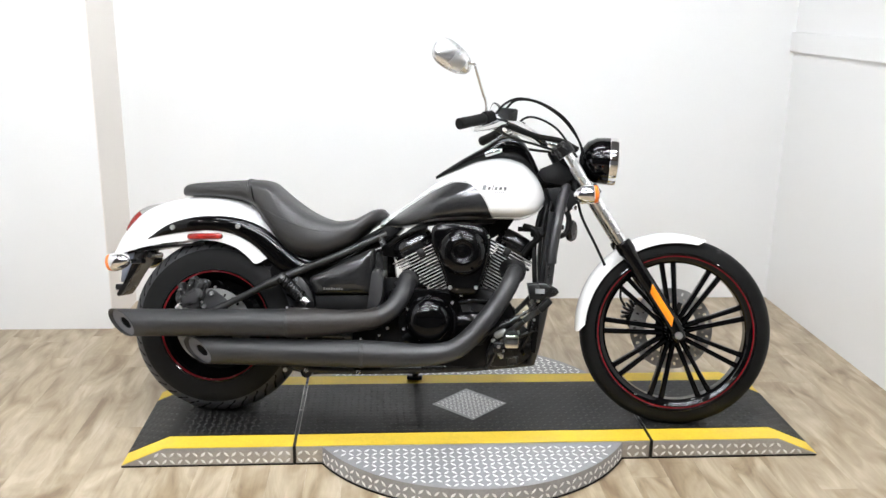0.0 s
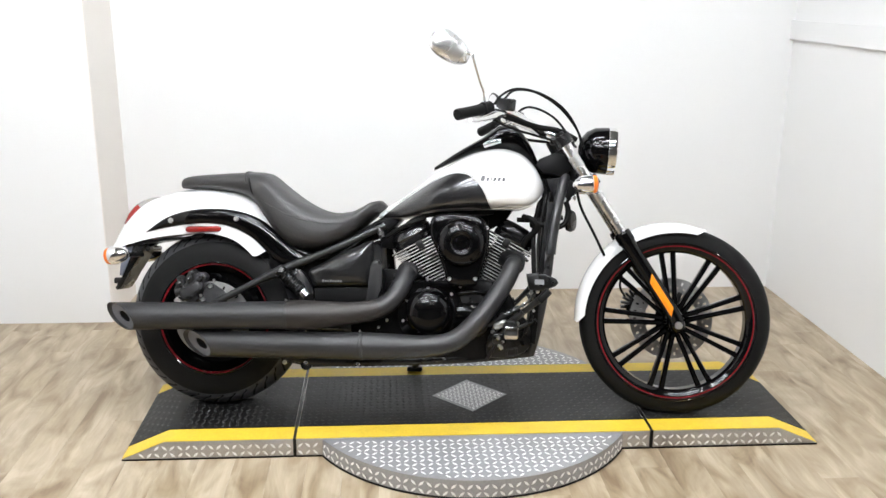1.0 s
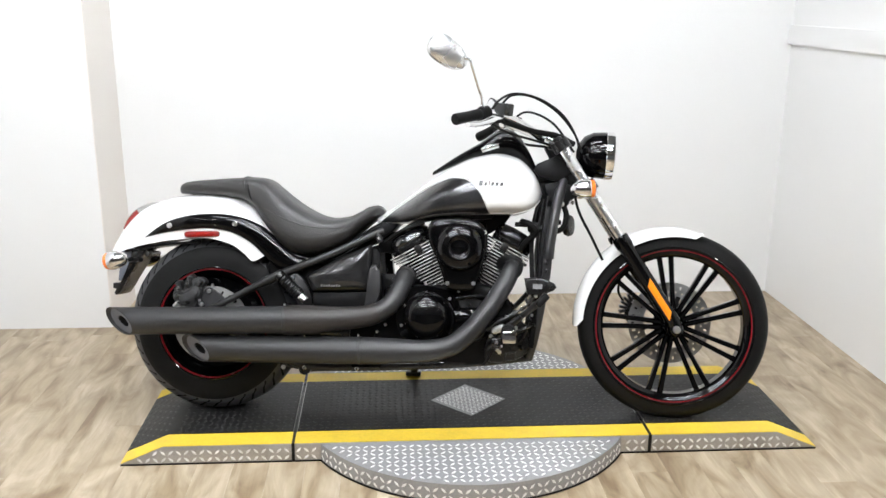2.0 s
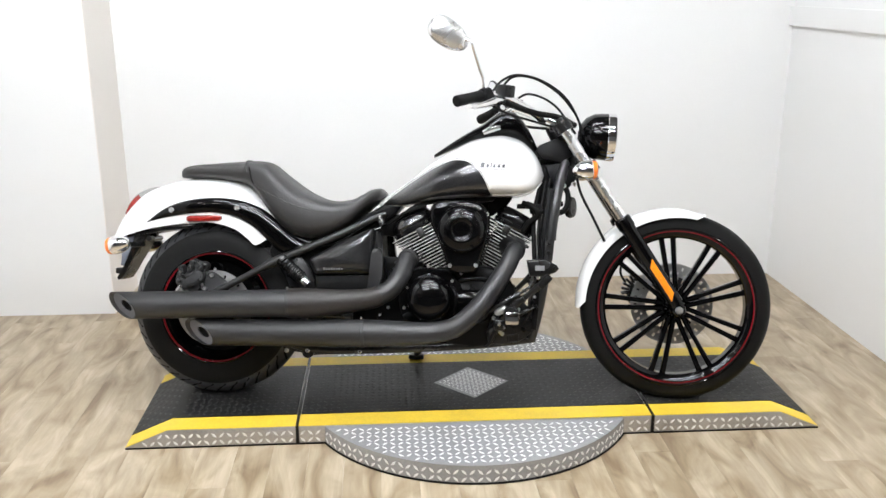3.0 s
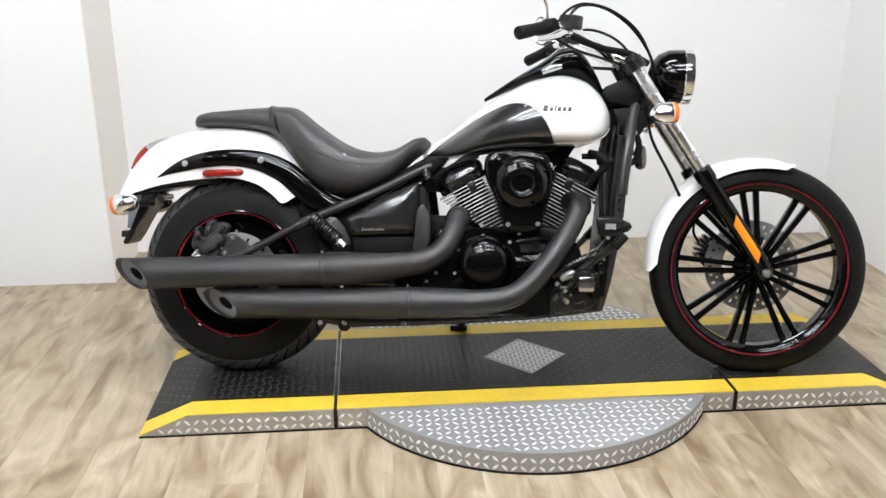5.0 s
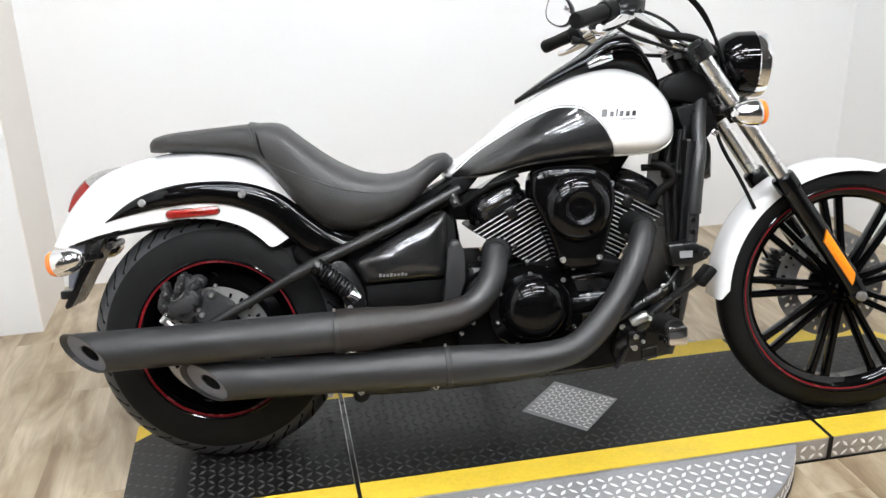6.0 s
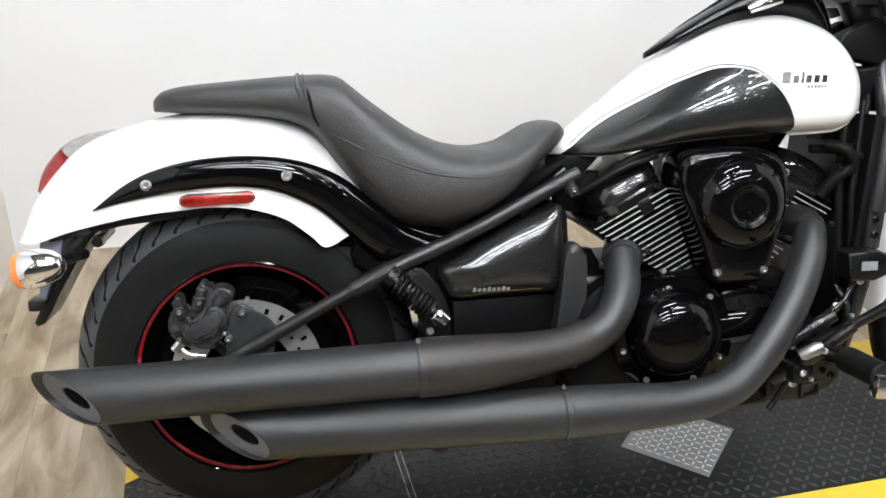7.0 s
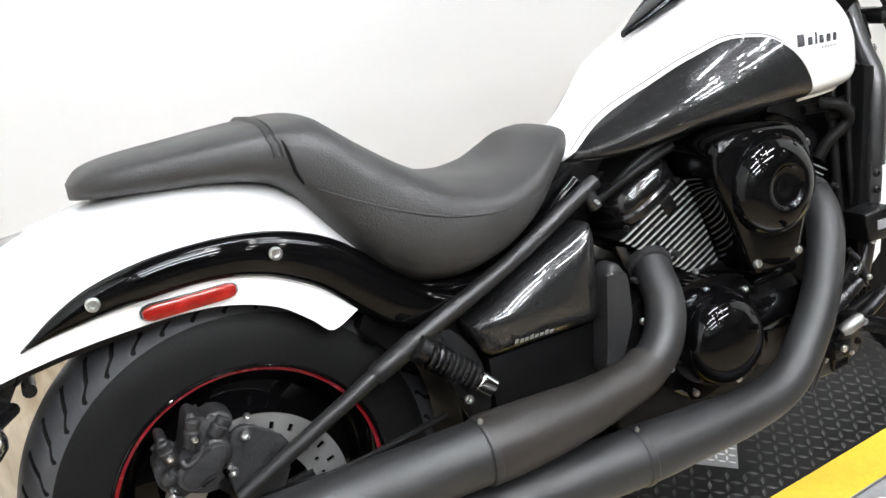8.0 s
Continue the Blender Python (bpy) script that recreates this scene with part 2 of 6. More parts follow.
def tube(bm, pts, r, seg=14, smooth=6, caps=True):
    """A pipe along pts. r: a radius, or one for each of pts."""
    path = spline(pts, smooth) if smooth > 1 else [Vector(p) for p in pts]
    n = len(path)
    if isinstance(r, (int, float)):
        rad = [r] * n
    else:
        keys = [(i * (n - 1) / (len(r) - 1), v) for i, v in enumerate(r)]
        rad = [curve(keys, i) for i in range(n)]
    side, rings = None, []
    for i, p in enumerate(path):
        d = (path[min(i + 1, n - 1)] - path[max(i - 1, 0)]).normalized()
        if side is None:
            side = d.orthogonal().normalized()
        side = (side - d * side.dot(d)).normalized()
        up = d.cross(side)
        rings.append([p + rad[i] * (math.cos(2 * math.pi * k / seg) * side + math.sin(2 * math.pi * k / seg) * up) for k in range(seg)])
    loft(bm, rings, True, caps)
    return bm


def lathe(bm, profile, centre, axis=(0, 1, 0), seg=48, closed_profile=False):
    """Turns (radius, along) round an axis through centre."""
    a = Vector(axis).normalized()
    u = a.orthogonal().normalized()
    w = a.cross(u)
    c = Vector(centre)
    rings = [[c + a * h + r * (math.cos(2 * math.pi * k / seg) * u + math.sin(2 * math.pi * k / seg) * w) for k in range(seg)] for r, h in profile]
    if closed_profile:
        vs = [[bm.verts.new(p) for p in r] for r in rings]
        for a_, b_ in zip(vs, vs[1:] + vs[:1]):
            for i in range(seg):
                j = (i + 1) % seg
                bm.faces.new((a_[i], a_[j], b_[j], b_[i]))
    else:
        loft(bm, rings, True, profile[0][0] > 1e-4 and profile[-1][0] > 1e-4 or True)
    return bm


def plate(bm, outline, y0, y1, bevel=0.0, segments=2):
    """A flat piece with the outline (x, z), from y0 to y1, with rounded edges on both faces."""
    a = [bm.verts.new((x, y0, z)) for x, z in outline]
    b = [bm.verts.new((x, y1, z)) for x, z in outline]
    n = len(a)
    fa, fb = bm.faces.new(a), bm.faces.new(b[::-1])
    for i in range(n):
        j = (i + 1) % n
        bm.faces.new((a[j], a[i], b[i], b[j]))
    if bevel:
        es = list({e for f in (fa, fb) for e in f.edges})
        bmesh.ops.bevel(bm, geom=es, offset=bevel, segments=segments, affect="EDGES", profile=0.5)
    return bm


def rounded(pts, n=5):
    """A closed smooth outline through 2D points."""
    p = [Vector((x, z)) for x, z in pts]
    out, m = [], len(p)
    for i in range(m):
        a, b, c, d = p[i - 1], p[i], p[(i + 1) % m], p[(i + 2) % m]
        for k in range(n):
            t = k / n
            q = 0.5 * (2 * b + (c - a) * t + (2 * a - 5 * b + 4 * c - d) * t * t + (3 * b - a - 3 * c + d) * t**3)
            out.append((q.x, q.y))
    return out


def bolt(name, place, parent, r=0.006, axis=(0, -1, 0), mat=None, h=0.006):
    bm = bmesh.new()
    lathe(bm, [(r, 0), (r, h * 0.7), (r * 0.75, h), (r * 0.45, h), (r * 0.4, h * 0.4), (0.0005, h * 0.4)], place, axis, 12)
    return part(name, bm, mat or STEEL, parent)


# ---- the room ----
X0, X1, Y_BACK, Y_STEP, X_STEP, Y_FRONT, Z_TOP = -2.177, 1.757, 1.452, 1.038, -1.627, -8.5, 3.0
FLOOR = -0.014  # top of the planks


def slab(name, lo, hi, mat, label, cat="wall", kind="structure"):
    bm = bmesh.new()
    box(bm, lo, hi)
    return tagged(link(name, bm, mat), label, cat, kind=kind)


Y_BAY, XS0, XS1 = -1.3, -6.0, 5.5
slab("wall_back", (X_STEP, Y_BACK, FLOOR - 0.006), (X1 + 0.12, Y_BACK + 0.12, Z_TOP), WALL, "plain white painted wall behind the motorcycle")
slab("wall_step", (X0 - 0.12, Y_STEP, FLOOR - 0.006), (X_STEP, Y_BACK + 0.12, Z_TOP), WALL, "white painted wall block standing forward of the back wall")
# thin slab that carries the return's warm shade in its colour
slab("wall_return", (X_STEP, Y_STEP + 0.004, FLOOR), (X_STEP + 0.004, Y_BACK, Z_TOP), WARM_SHADE, "return of the wall block, warm shade put in its colour")
slab("wall_left", (X0 - 0.12, Y_BAY, FLOOR - 0.006), (X0, Y_STEP, Z_TOP), WALL, "white painted side wall of the photo bay")
slab("wall_right", (X1, Y_BAY, FLOOR - 0.006), (X1 + 0.12, Y_BACK, Z_TOP), WALL, "white painted side wall with a raised ledge")
# unseen walls and ceiling, added and kept dark for the gloss reflections
slab("wall_north", (XS0, Y_BAY, FLOOR - 0.006), (X0 - 0.12, Y_BAY + 0.12, Z_TOP), UNSEEN_DARK, "unseen showroom wall beside the bay, added dark for gloss reflections")
slab("wall_northeast", (X1 + 0.12, Y_BAY, FLOOR - 0.006), (XS1, Y_BAY + 0.12, Z_TOP), UNSEEN_DARK, "unseen showroom wall beside the bay, added dark for gloss reflections")
slab("wall_west", (XS0 - 0.12, Y_FRONT, FLOOR - 0.006), (XS0, Y_BAY + 0.12, Z_TOP), UNSEEN_DARK, "unseen showroom wall, added dark for gloss reflections")
slab("wall_east", (XS1, Y_FRONT, FLOOR - 0.006), (XS1 + 0.12, Y_BAY + 0.12, Z_TOP), UNSEEN_DARK, "unseen showroom wall, added dark for gloss reflections")
slab("wall_south", (XS0 - 0.12, Y_FRONT - 0.12, FLOOR - 0.006), (XS1 + 0.12, Y_FRONT, Z_TOP), UNSEEN_DARK, "unseen showroom wall, added dark for gloss reflections")
slab("ceiling", (XS0 - 0.12, Y_FRONT - 0.12, Z_TOP), (XS1 + 0.12, Y_BACK + 0.12, Z_TOP + 0.1), CEIL, "unseen ceiling, added dark for gloss reflections", "ceiling")
slab("trim", (X1 - 0.02, -0.9, 1.305), (X1, Y_BACK, 1.40), WALL, "white ledge running along the side wall", "trim")
floor = slab("floor", (XS0 - 0.12, Y_FRONT - 0.12, -0.12), (XS1 + 0.12, Y_BACK + 0.12, FLOOR - 0.006), OAK, "pale limed oak plank floor", "floor")


def floor_planks():
    W, LEN = 0.122, 1.3
    meshes = {}

    def plank_mesh(w, l):
        key = (round(w, 3), round(l, 3))
        if key not in meshes:
            bm = bmesh.new()
            box(bm, (-w / 2, -l / 2, -0.006), (w / 2, l / 2, 0.0))
            top = [e for e in bm.edges if all(v.co.z > -0.001 for v in e.verts)]
            bmesh.ops.bevel(bm, geom=top, offset=0.0004, segments=1, affect="EDGES")
            me = bpy.data.meshes.new("plank")
            bm.to_mesh(me)
            bm.free()
            me.materials.append(OAK)
            meshes[key] = me
        return meshes[key]

    rng = random.Random(5)
    x = X0
    while x < X1 - 0.01:
        w = min(W, X1 - x)
        y = -4.6 - rng.random() * LEN
        while y < Y_BACK:
            a, b = max(y, -4.6), min(y + LEN, Y_STEP if x < X_STEP - 0.1 else Y_BACK)
            if b - a > 0.02:
                ob = new("plank", plank_mesh(w - 0.0003, b - a - 0.0003))
                ob.location = (x + w / 2, (a + b) / 2, FLOOR)
                ob.parent = floor
            y += LEN
        x += W


def ceiling_light(x, y):
    e = new("ceiling_light")
    e.location = (x, y, Z_TOP)
    bm = bmesh.new()
    box(bm, (-0.62, -0.09, -0.05), (0.62, 0.09, 0.0), 0.006)
    part("housing", bm, FIXTURE, e)
    for s in (-0.055, 0.055):
        bm = bmesh.new()
        tube(bm, [(-0.59, s, -0.072), (0.59, s, -0.072)], 0.013, 12, 1)
        part("fluorescent_tube", bm, TUBE, e, "lit white fluorescent tube")
    return tagged(e, "white twin-tube fluorescent ceiling light, lit", "ceiling light", "ceiling lights")


def spot_light(x, y):
    e = new("ceiling_spot")
    e.location = (x, y, Z_TOP)
    bm = bmesh.new()
    lathe(bm, [(0.06, 0.0), (0.06, -0.09), (0.055, -0.1), (0.048, -0.1), (0.048, -0.07), (0.0005, -0.07)], (0, 0, 0), (0, 0, 1), 24)
    part("can", bm, FIXTURE, e)
    bm = bmesh.new()
    lathe(bm, [(0.046, -0.088), (0.042, -0.094), (0.0005, -0.096)], (0, 0, 0), (0, 0, 1), 20)
    part("bulb", bm, BULB, e, "lit bulb face")
    return tagged(e, "small white ceiling spotlight, lit", "ceiling spotlight", "ceiling spotlights")


# the fixture at (-0.3, -0.2) is added to brighten the right wall
for lx, row in ((-1.2, (-1.3, -2.2, -3.1)), (-0.3, (-0.2,)), (0.5, (-1.2, -2.3))):
    for ly in row:
        ceiling_light(lx, ly)
for lx in (-3.0, -2.4, -0.7, -0.2, 0.3, 2.3):
    for ly in (-0.9, -1.5, -2.2, -3.1, -4.2):
        if abs(lx) > 1.0 and ly > -1.5:
            continue
        spot_light(lx, ly)
floor_planks()


# ---- display platform ----
DECK = 0.053
PX0, PX1, PY0, PY1 = -1.215, 1.205, -0.305, 0.285
KINK0, KINK1, JOINT0, JOINT1 = -1.07, 1.06, -0.634, 0.604
DISC_X, DISC_Y, DISC_R = -0.019, 0.0, 0.604


def treads(name, parent, mat, place, us, vs, inside, pitch=0.024, length=0.0255, width=0.0076, height=0.0022):
    """Raised lozenges of a tread plate, turned by quarter turns from one to the next. place(u, v, h) gives a point of the surface."""
    verts, faces = [], []
    nu, nv = int((us[1] - us[0]) / pitch), int((vs[1] - vs[0]) / pitch)
    for i in range(nu):
        for j in range(nv):
            u, v = us[0] + (i + 0.5) * pitch, vs[0] + (j + 0.5) * pitch
            if not inside(u, v):
                continue
            a = math.radians(45 if (i + j) % 2 else -45)
            c, s = math.cos(a), math.sin(a)
            base = len(verts)
            for p, q, h in ((-0.5, 0, 0), (-0.12, 0.5, 0), (0.12, 0.5, 0), (0.5, 0, 0), (0.12, -0.5, 0), (-0.12, -0.5, 0), (-0.3, 0, 1), (0.3, 0, 1)):
                p, q = p * length, q * width
                verts.append(place(u + p * c - q * s, v + p * s + q * c, height * h))
            for f in ((0, 6, 1), (1, 6, 7, 2), (2, 7, 3), (3, 7, 4), (4, 7, 6, 5), (5, 6, 0)):
                faces.append([base + k for k in f])
    me = bpy.data.meshes.new(name)
    me.from_pydata(verts, [], faces)
    me.materials.append(mat)
    me.shade_smooth()
    ob = new(name, me)
    ob.parent = parent
    return tagged(ob, kind="stuff")


def deck_z(x):
    """Height of the platform's top at x: flat, with a ramp at each end."""
    if x < KINK0:
        return FLOOR + 0.006 + (DECK - FLOOR - 0.006) * (x - PX0) / (KINK0 - PX0)
    if x > KINK1:
        return FLOOR + 0.006 + (DECK - FLOOR - 0.006) * (PX1 - x) / (PX1 - KINK1)
    return DECK


def deck_piece(name, x0, x1, parent, label):
    """A length of the platform between two joints, with its side faces."""
    xs = sorted({x0, x1, *(k for k in (KINK0, KINK1) if x0 < k < x1)})
    outline = [(x, FLOOR) for x in (xs[0], xs[-1])] + [(x, deck_z(x)) for x in xs[::-1]]
    bm = bmesh.new()
    plate(bm, outline, PY0, PY1, 0.003, 2)
    return part(name, bm, ALU_SIDE, parent, label)


def strip(name, x0, x1, y0, y1, h, mat, parent, label="", lift=0.0):
    """A thin sheet that follows the platform's top."""
    xs = sorted({x0, x1, *(k for k in (KINK0, KINK1) if x0 < k < x1)})
    bm = bmesh.new()
    rings = [[(x, y0, deck_z(x) + lift), (x, y1, deck_z(x) + lift), (x, y1, deck_z(x) + lift + h), (x, y0, deck_z(x) + lift + h)] for x in xs]
    loft(bm, rings)
    return part(name, bm, mat, parent, label)


def display_platform():
    e = new("display_platform")
    tagged(e, "motorcycle display platform of tread plate with black mat and yellow stripes", "display platform")
    pieces = []
    for nm, a, b, lab in (("ramp", PX0, JOINT0 - 0.005, "aluminium end ramp with a black mat"), ("deck", JOINT0 + 0.005, JOINT1 - 0.005, "straight centre deck with a black mat"), ("ramp", JOINT1 + 0.005, PX1, "aluminium end ramp with a black mat")):
        p = deck_piece(nm, a, b, e, lab)
        strip("yellow_stripe", a, b, PY0 + 0.002, -0.219, 0.002, YELLOW, p, "yellow safety stripe")
        strip("yellow_stripe", a, b, 0.2, PY1 - 0.002, 0.002, YELLOW, p, "yellow safety stripe")
        strip("mat", a + (0.003 if a > PX0 else 0), b - (0.003 if b < PX1 else 0), -0.219, 0.2, 0.0035, MAT_BLACK, p, "black tread-pattern mat")
        treads("mat_treads", p, MAT_TREAD, lambda u, v, h: (u, v, deck_z(u) + 0.0035 + h), (a, b), (-0.216, 0.198), lambda u, v: not (abs(u + 0.007) + abs(v) < 0.16) and min(abs(u - KINK0), abs(u - KINK1)) > 0.012, height=0.0022)
        treads("side_treads", p, TREAD, lambda u, v, h: (u, PY0 - h, v), (a, b), (FLOOR + 0.004, DECK), lambda u, v: v < deck_z(u) - 0.012 and abs(u - DISC_X) > 0.54, pitch=0.026, length=0.026, width=0.0085)
        # thin black strip along the bottom edge
        bm = bmesh.new()
        box(bm, (a, PY0 - 0.002, FLOOR), (b, PY0 + 0.004, FLOOR + 0.0055))
        part("base_strip", bm, RUBBER, p, "thin black strip along the plate's bottom edge")
        pieces.append(p)
    for x in (JOINT0, JOINT1):
        bm = bmesh.new()
        box(bm, (x - 0.005, PY0 - 0.003, FLOOR + 0.001), (x + 0.005, PY1 - 0.01, DECK + 0.003))
        part("joint_strip", bm, SATIN, e, "black rubber joint")
    # lozenge inset of bare tread plate
    bm = bmesh.new()
    rings = [[(-0.007 + 0.141 * c, 0.006 + 0.137 * s, DECK + z) for c, s in ((1, 0), (0, 1), (-1, 0), (0, -1))] for z in (0.0, 0.0045)]
    loft(bm, rings)
    dia = part("diamond_inset", bm, ALU, pieces[1], "bare aluminium diamond inset")
    treads("inset_treads", dia, TREAD, lambda u, v, h: (u, v, DECK + 0.0045 + h), (-0.16, 0.15), (-0.15, 0.16), lambda u, v: abs(u + 0.007) / 0.141 + abs(v - 0.006) / 0.137 < 0.9, pitch=0.015, length=0.018, width=0.005, height=0.0011)
    # turntable disc, showing before and behind the deck
    for sign, y_edge in ((-1, PY0 - 0.002), (1, PY1 + 0.002)):
        d = abs(y_edge - DISC_Y)
        half = math.acos(d / DISC_R)
        n = 64
        arc = [(DISC_X + DISC_R * math.sin(half * (2 * k / n - 1)), DISC_Y + sign * DISC_R * math.cos(half * (2 * k / n - 1))) for k in range(n + 1)]
        bm = bmesh.new()
        lo = [bm.verts.new((x, y, FLOOR)) for x, y in arc]
        hi = [bm.verts.new((x, y, DECK)) for x, y in arc]
        bm.faces.new(lo)
        top = bm.faces.new(hi)
        for i in range(n + 1):
            j = (i + 1) % (n + 1)
            bm.faces.new((lo[i], lo[j], hi[j], hi[i]))
        bmesh.ops.bevel(bm, geom=list(top.edges), offset=0.0025, segments=2, affect="EDGES")
        disc = part("turntable_disc", bm, ALU, e, "round aluminium tread-plate turntable")
        treads("disc_treads", disc, TREAD, lambda u, v, h: (u, v, DECK + h), (-0.66, 0.62), (min(y_edge, sign * 0.64), max(y_edge, sign * 0.64)), lambda u, v: (u - DISC_X) ** 2 + (v - DISC_Y) ** 2 < (DISC_R - 0.014) ** 2 and abs(v) > abs(y_edge) + 0.01, pitch=0.026, length=0.026, width=0.0085)
        treads("rim_treads", disc, TREAD, lambda u, v, h: (DISC_X + (DISC_R + h) * math.sin(u / DISC_R), DISC_Y + sign * (DISC_R + h) * math.cos(u / DISC_R), v), (-half * DISC_R, half * DISC_R), (FLOOR + 0.004, DECK - 0.004), lambda u, v: True, pitch=0.026, length=0.026, width=0.0085)
        # thin black strip round the foot of the disc
        bm = bmesh.new()
        tube(bm, [(x, y + 0.0 * sign, FLOOR + 0.003) for x, y in arc], 0.0035, 8, 1)
        part("base_strip", bm, RUBBER, disc, "thin black strip along the plate's bottom edge")
    return e


display_platform()


# ---- motorcycle: x forward from the rear axle, y to its left side, z up from the deck ----
bike = new("motorcycle")
tagged(bike, "white and black cruiser motorcycle parked on the platform", "motorcycle")
bike.matrix_world = Matrix.Translation((-0.936, -0.004, 0.0565)) @ Euler((0, 0, radians(-6.0))).to_matrix().to_4x4() @ Euler((radians(-15.0), 0, 0)).to_matrix().to_4x4()
FA = Vector((1.657, 0, 0.336))  # front axle
RA = Vector((0.0, 0, 0.316))  # rear axle


def tyre(name, centre, radius, rim_r, half, parent, pitches=0, seg=128):
    """A tyre with rounded section. With pitches it carries bent slashes across both shoulders: the mesh follows their line, so that their walls are clean."""
    m = 60
    cols = [(k / seg, False) for k in range(seg)]
    if pitches:
        one = [(0.0, True), (0.06, True), (0.12, True), (0.18, False), (0.32, False), (0.5, False), (0.7, False), (0.87, False), (0.965, False)]
        cols = [((p + u) / pitches, g) for p in range(pitches) for u, g in one]
    n = len(cols)

    def bend(s):
        """How far the slashes have run on at s, in pitches."""
        d = min(1.0, abs(s))
        pts = ((0.0, 0.0), (0.26, 0.0), (0.5, 0.42), (0.585, 0.84), (0.7, 0.95), (1.0, 0.95))
        for (d0, b0), (d1, b1) in zip(pts, pts[1:]):
            if d <= d1:
                break
        return b0 + (b1 - b0) * (d - d0) / (d1 - d0) + (0.25 * max(-1.0, min(1.0, s / 0.2)))

    def cut(s):
        return 0.24 < abs(s) < 0.61

    bm = bmesh.new()
    rows = []
    edges = [-1 + 2 * k / m for k in range(m + 1)]
    for s in edges:
        t = math.pi * (s + 1) / 2
        y = -half * math.cos(t)
        r = rim_r + (radius - rim_r) * (max(0.0, math.sin(t)) ** 0.62)
        row = []
        for u, g in cols:
            a = 2 * math.pi * (u + (bend(s) / pitches if pitches else 0.0))
            q = r - (0.008 if pitches and u * pitches % 1.0 > 0.03 and u * pitches % 1.0 < 0.15 and cut(s) else 0.0)
            row.append(bm.verts.new((centre.x + q * math.cos(a), centre.y + y, centre.z + q * math.sin(a))))
        rows.append(row)
    for k in range(m):
        s = (edges[k] + edges[k + 1]) / 2
        for i in range(n):
            j = (i + 1) % n
            f = bm.faces.new((rows[k][i], rows[k + 1][i], rows[k + 1][j], rows[k][j]))
            f.material_index = 0 if abs(s) > 0.66 or not pitches else 2 if cols[i][1] and cut(s) and pitches else 1
    for i in range(n):
        j = (i + 1) % n
        bm.faces.new((rows[0][i], rows[0][j], rows[m][j], rows[m][i]))
    return part(name, bm, [RUBBER, TYRE_FACE, RECESS_SHADE], parent, "black road tyre", 60)


def rim(name, centre, r_out, r_in, half, parent, stripe_r, label, sw=0.0032):
    bm = bmesh.new()
    prof = [(r_out, -half), (r_out, -half + 0.006), (r_out - 0.008, -half + 0.012), (r_out - 0.02, -half * 0.4), (r_out - 0.02, half * 0.4), (r_out - 0.008, half - 0.012), (r_out, half - 0.006), (r_out, half), (r_out - 0.012, half), (r_in + 0.008, half * 0.72), (r_in, half * 0.5), (r_in, -half * 0.5), (r_in + 0.008, -half * 0.72), (r_out - 0.012, -half)]
    lathe(bm, prof, centre, (0, 1, 0), 96, True)
    w = part(name, bm, GLOSS, parent, label)
    for s in (-1, 1):
        bm = bmesh.new()
        lathe(bm, [(stripe_r - sw, s * (half - 0.004)), (stripe_r - sw, s * (half + 0.0012)), (stripe_r + sw, s * (half + 0.0012)), (stripe_r + sw, s * (half - 0.004))], centre, (0, 1, 0), 96, True)
        part("rim_stripe", bm, RED, w, "thin red rim stripe")
        bm = bmesh.new()
        a, y = stripe_r + sw + 0.0024, s * (half + 0.0072)
        lathe(bm, [(a + 0.003 * math.cos(math.pi * k / 4), y + 0.003 * math.sin(math.pi * k / 4)) for k in range(8)], centre, (0, 1, 0), 96, True)
        part("rim_lip", bm, GLOSS, w, "gloss black lip of the rim")
    return w


def spokes(centre, count, r0, r1, phase, y_in, y_out, gap0, gap1, parent):
    """Pairs of cast bars, running from the hub out to the rim."""
    for i in range(count):
        a = radians(phase + 360 * i / count)
        d, n = Vector((math.cos(a), 0, math.sin(a))), Vector((-math.sin(a), 0, math.cos(a)))
        bm = bmesh.new()
        for s in (-1, 1):
            rings = []
            for r, g, w, y in ((r0, gap0, 0.009, y_in), ((r0 + r1) / 2, (gap0 + gap1) / 2, 0.008, (y_in * 0.6 + y_out * 0.4)), (r1, gap1, 0.0095, y_out)):
                c = centre + d * r + n * (s * g)
                rings.append([c + n * (w * u) + Vector((0, y * v, 0)) for u, v in ((-1, -0.7), (-0.6, -1), (0.6, -1), (1, -0.7), (1, 0.7), (0.6, 1), (-0.6, 1), (-1, 0.7))])
            loft(bm, rings)
        part("spoke", bm, GLOSS, parent)


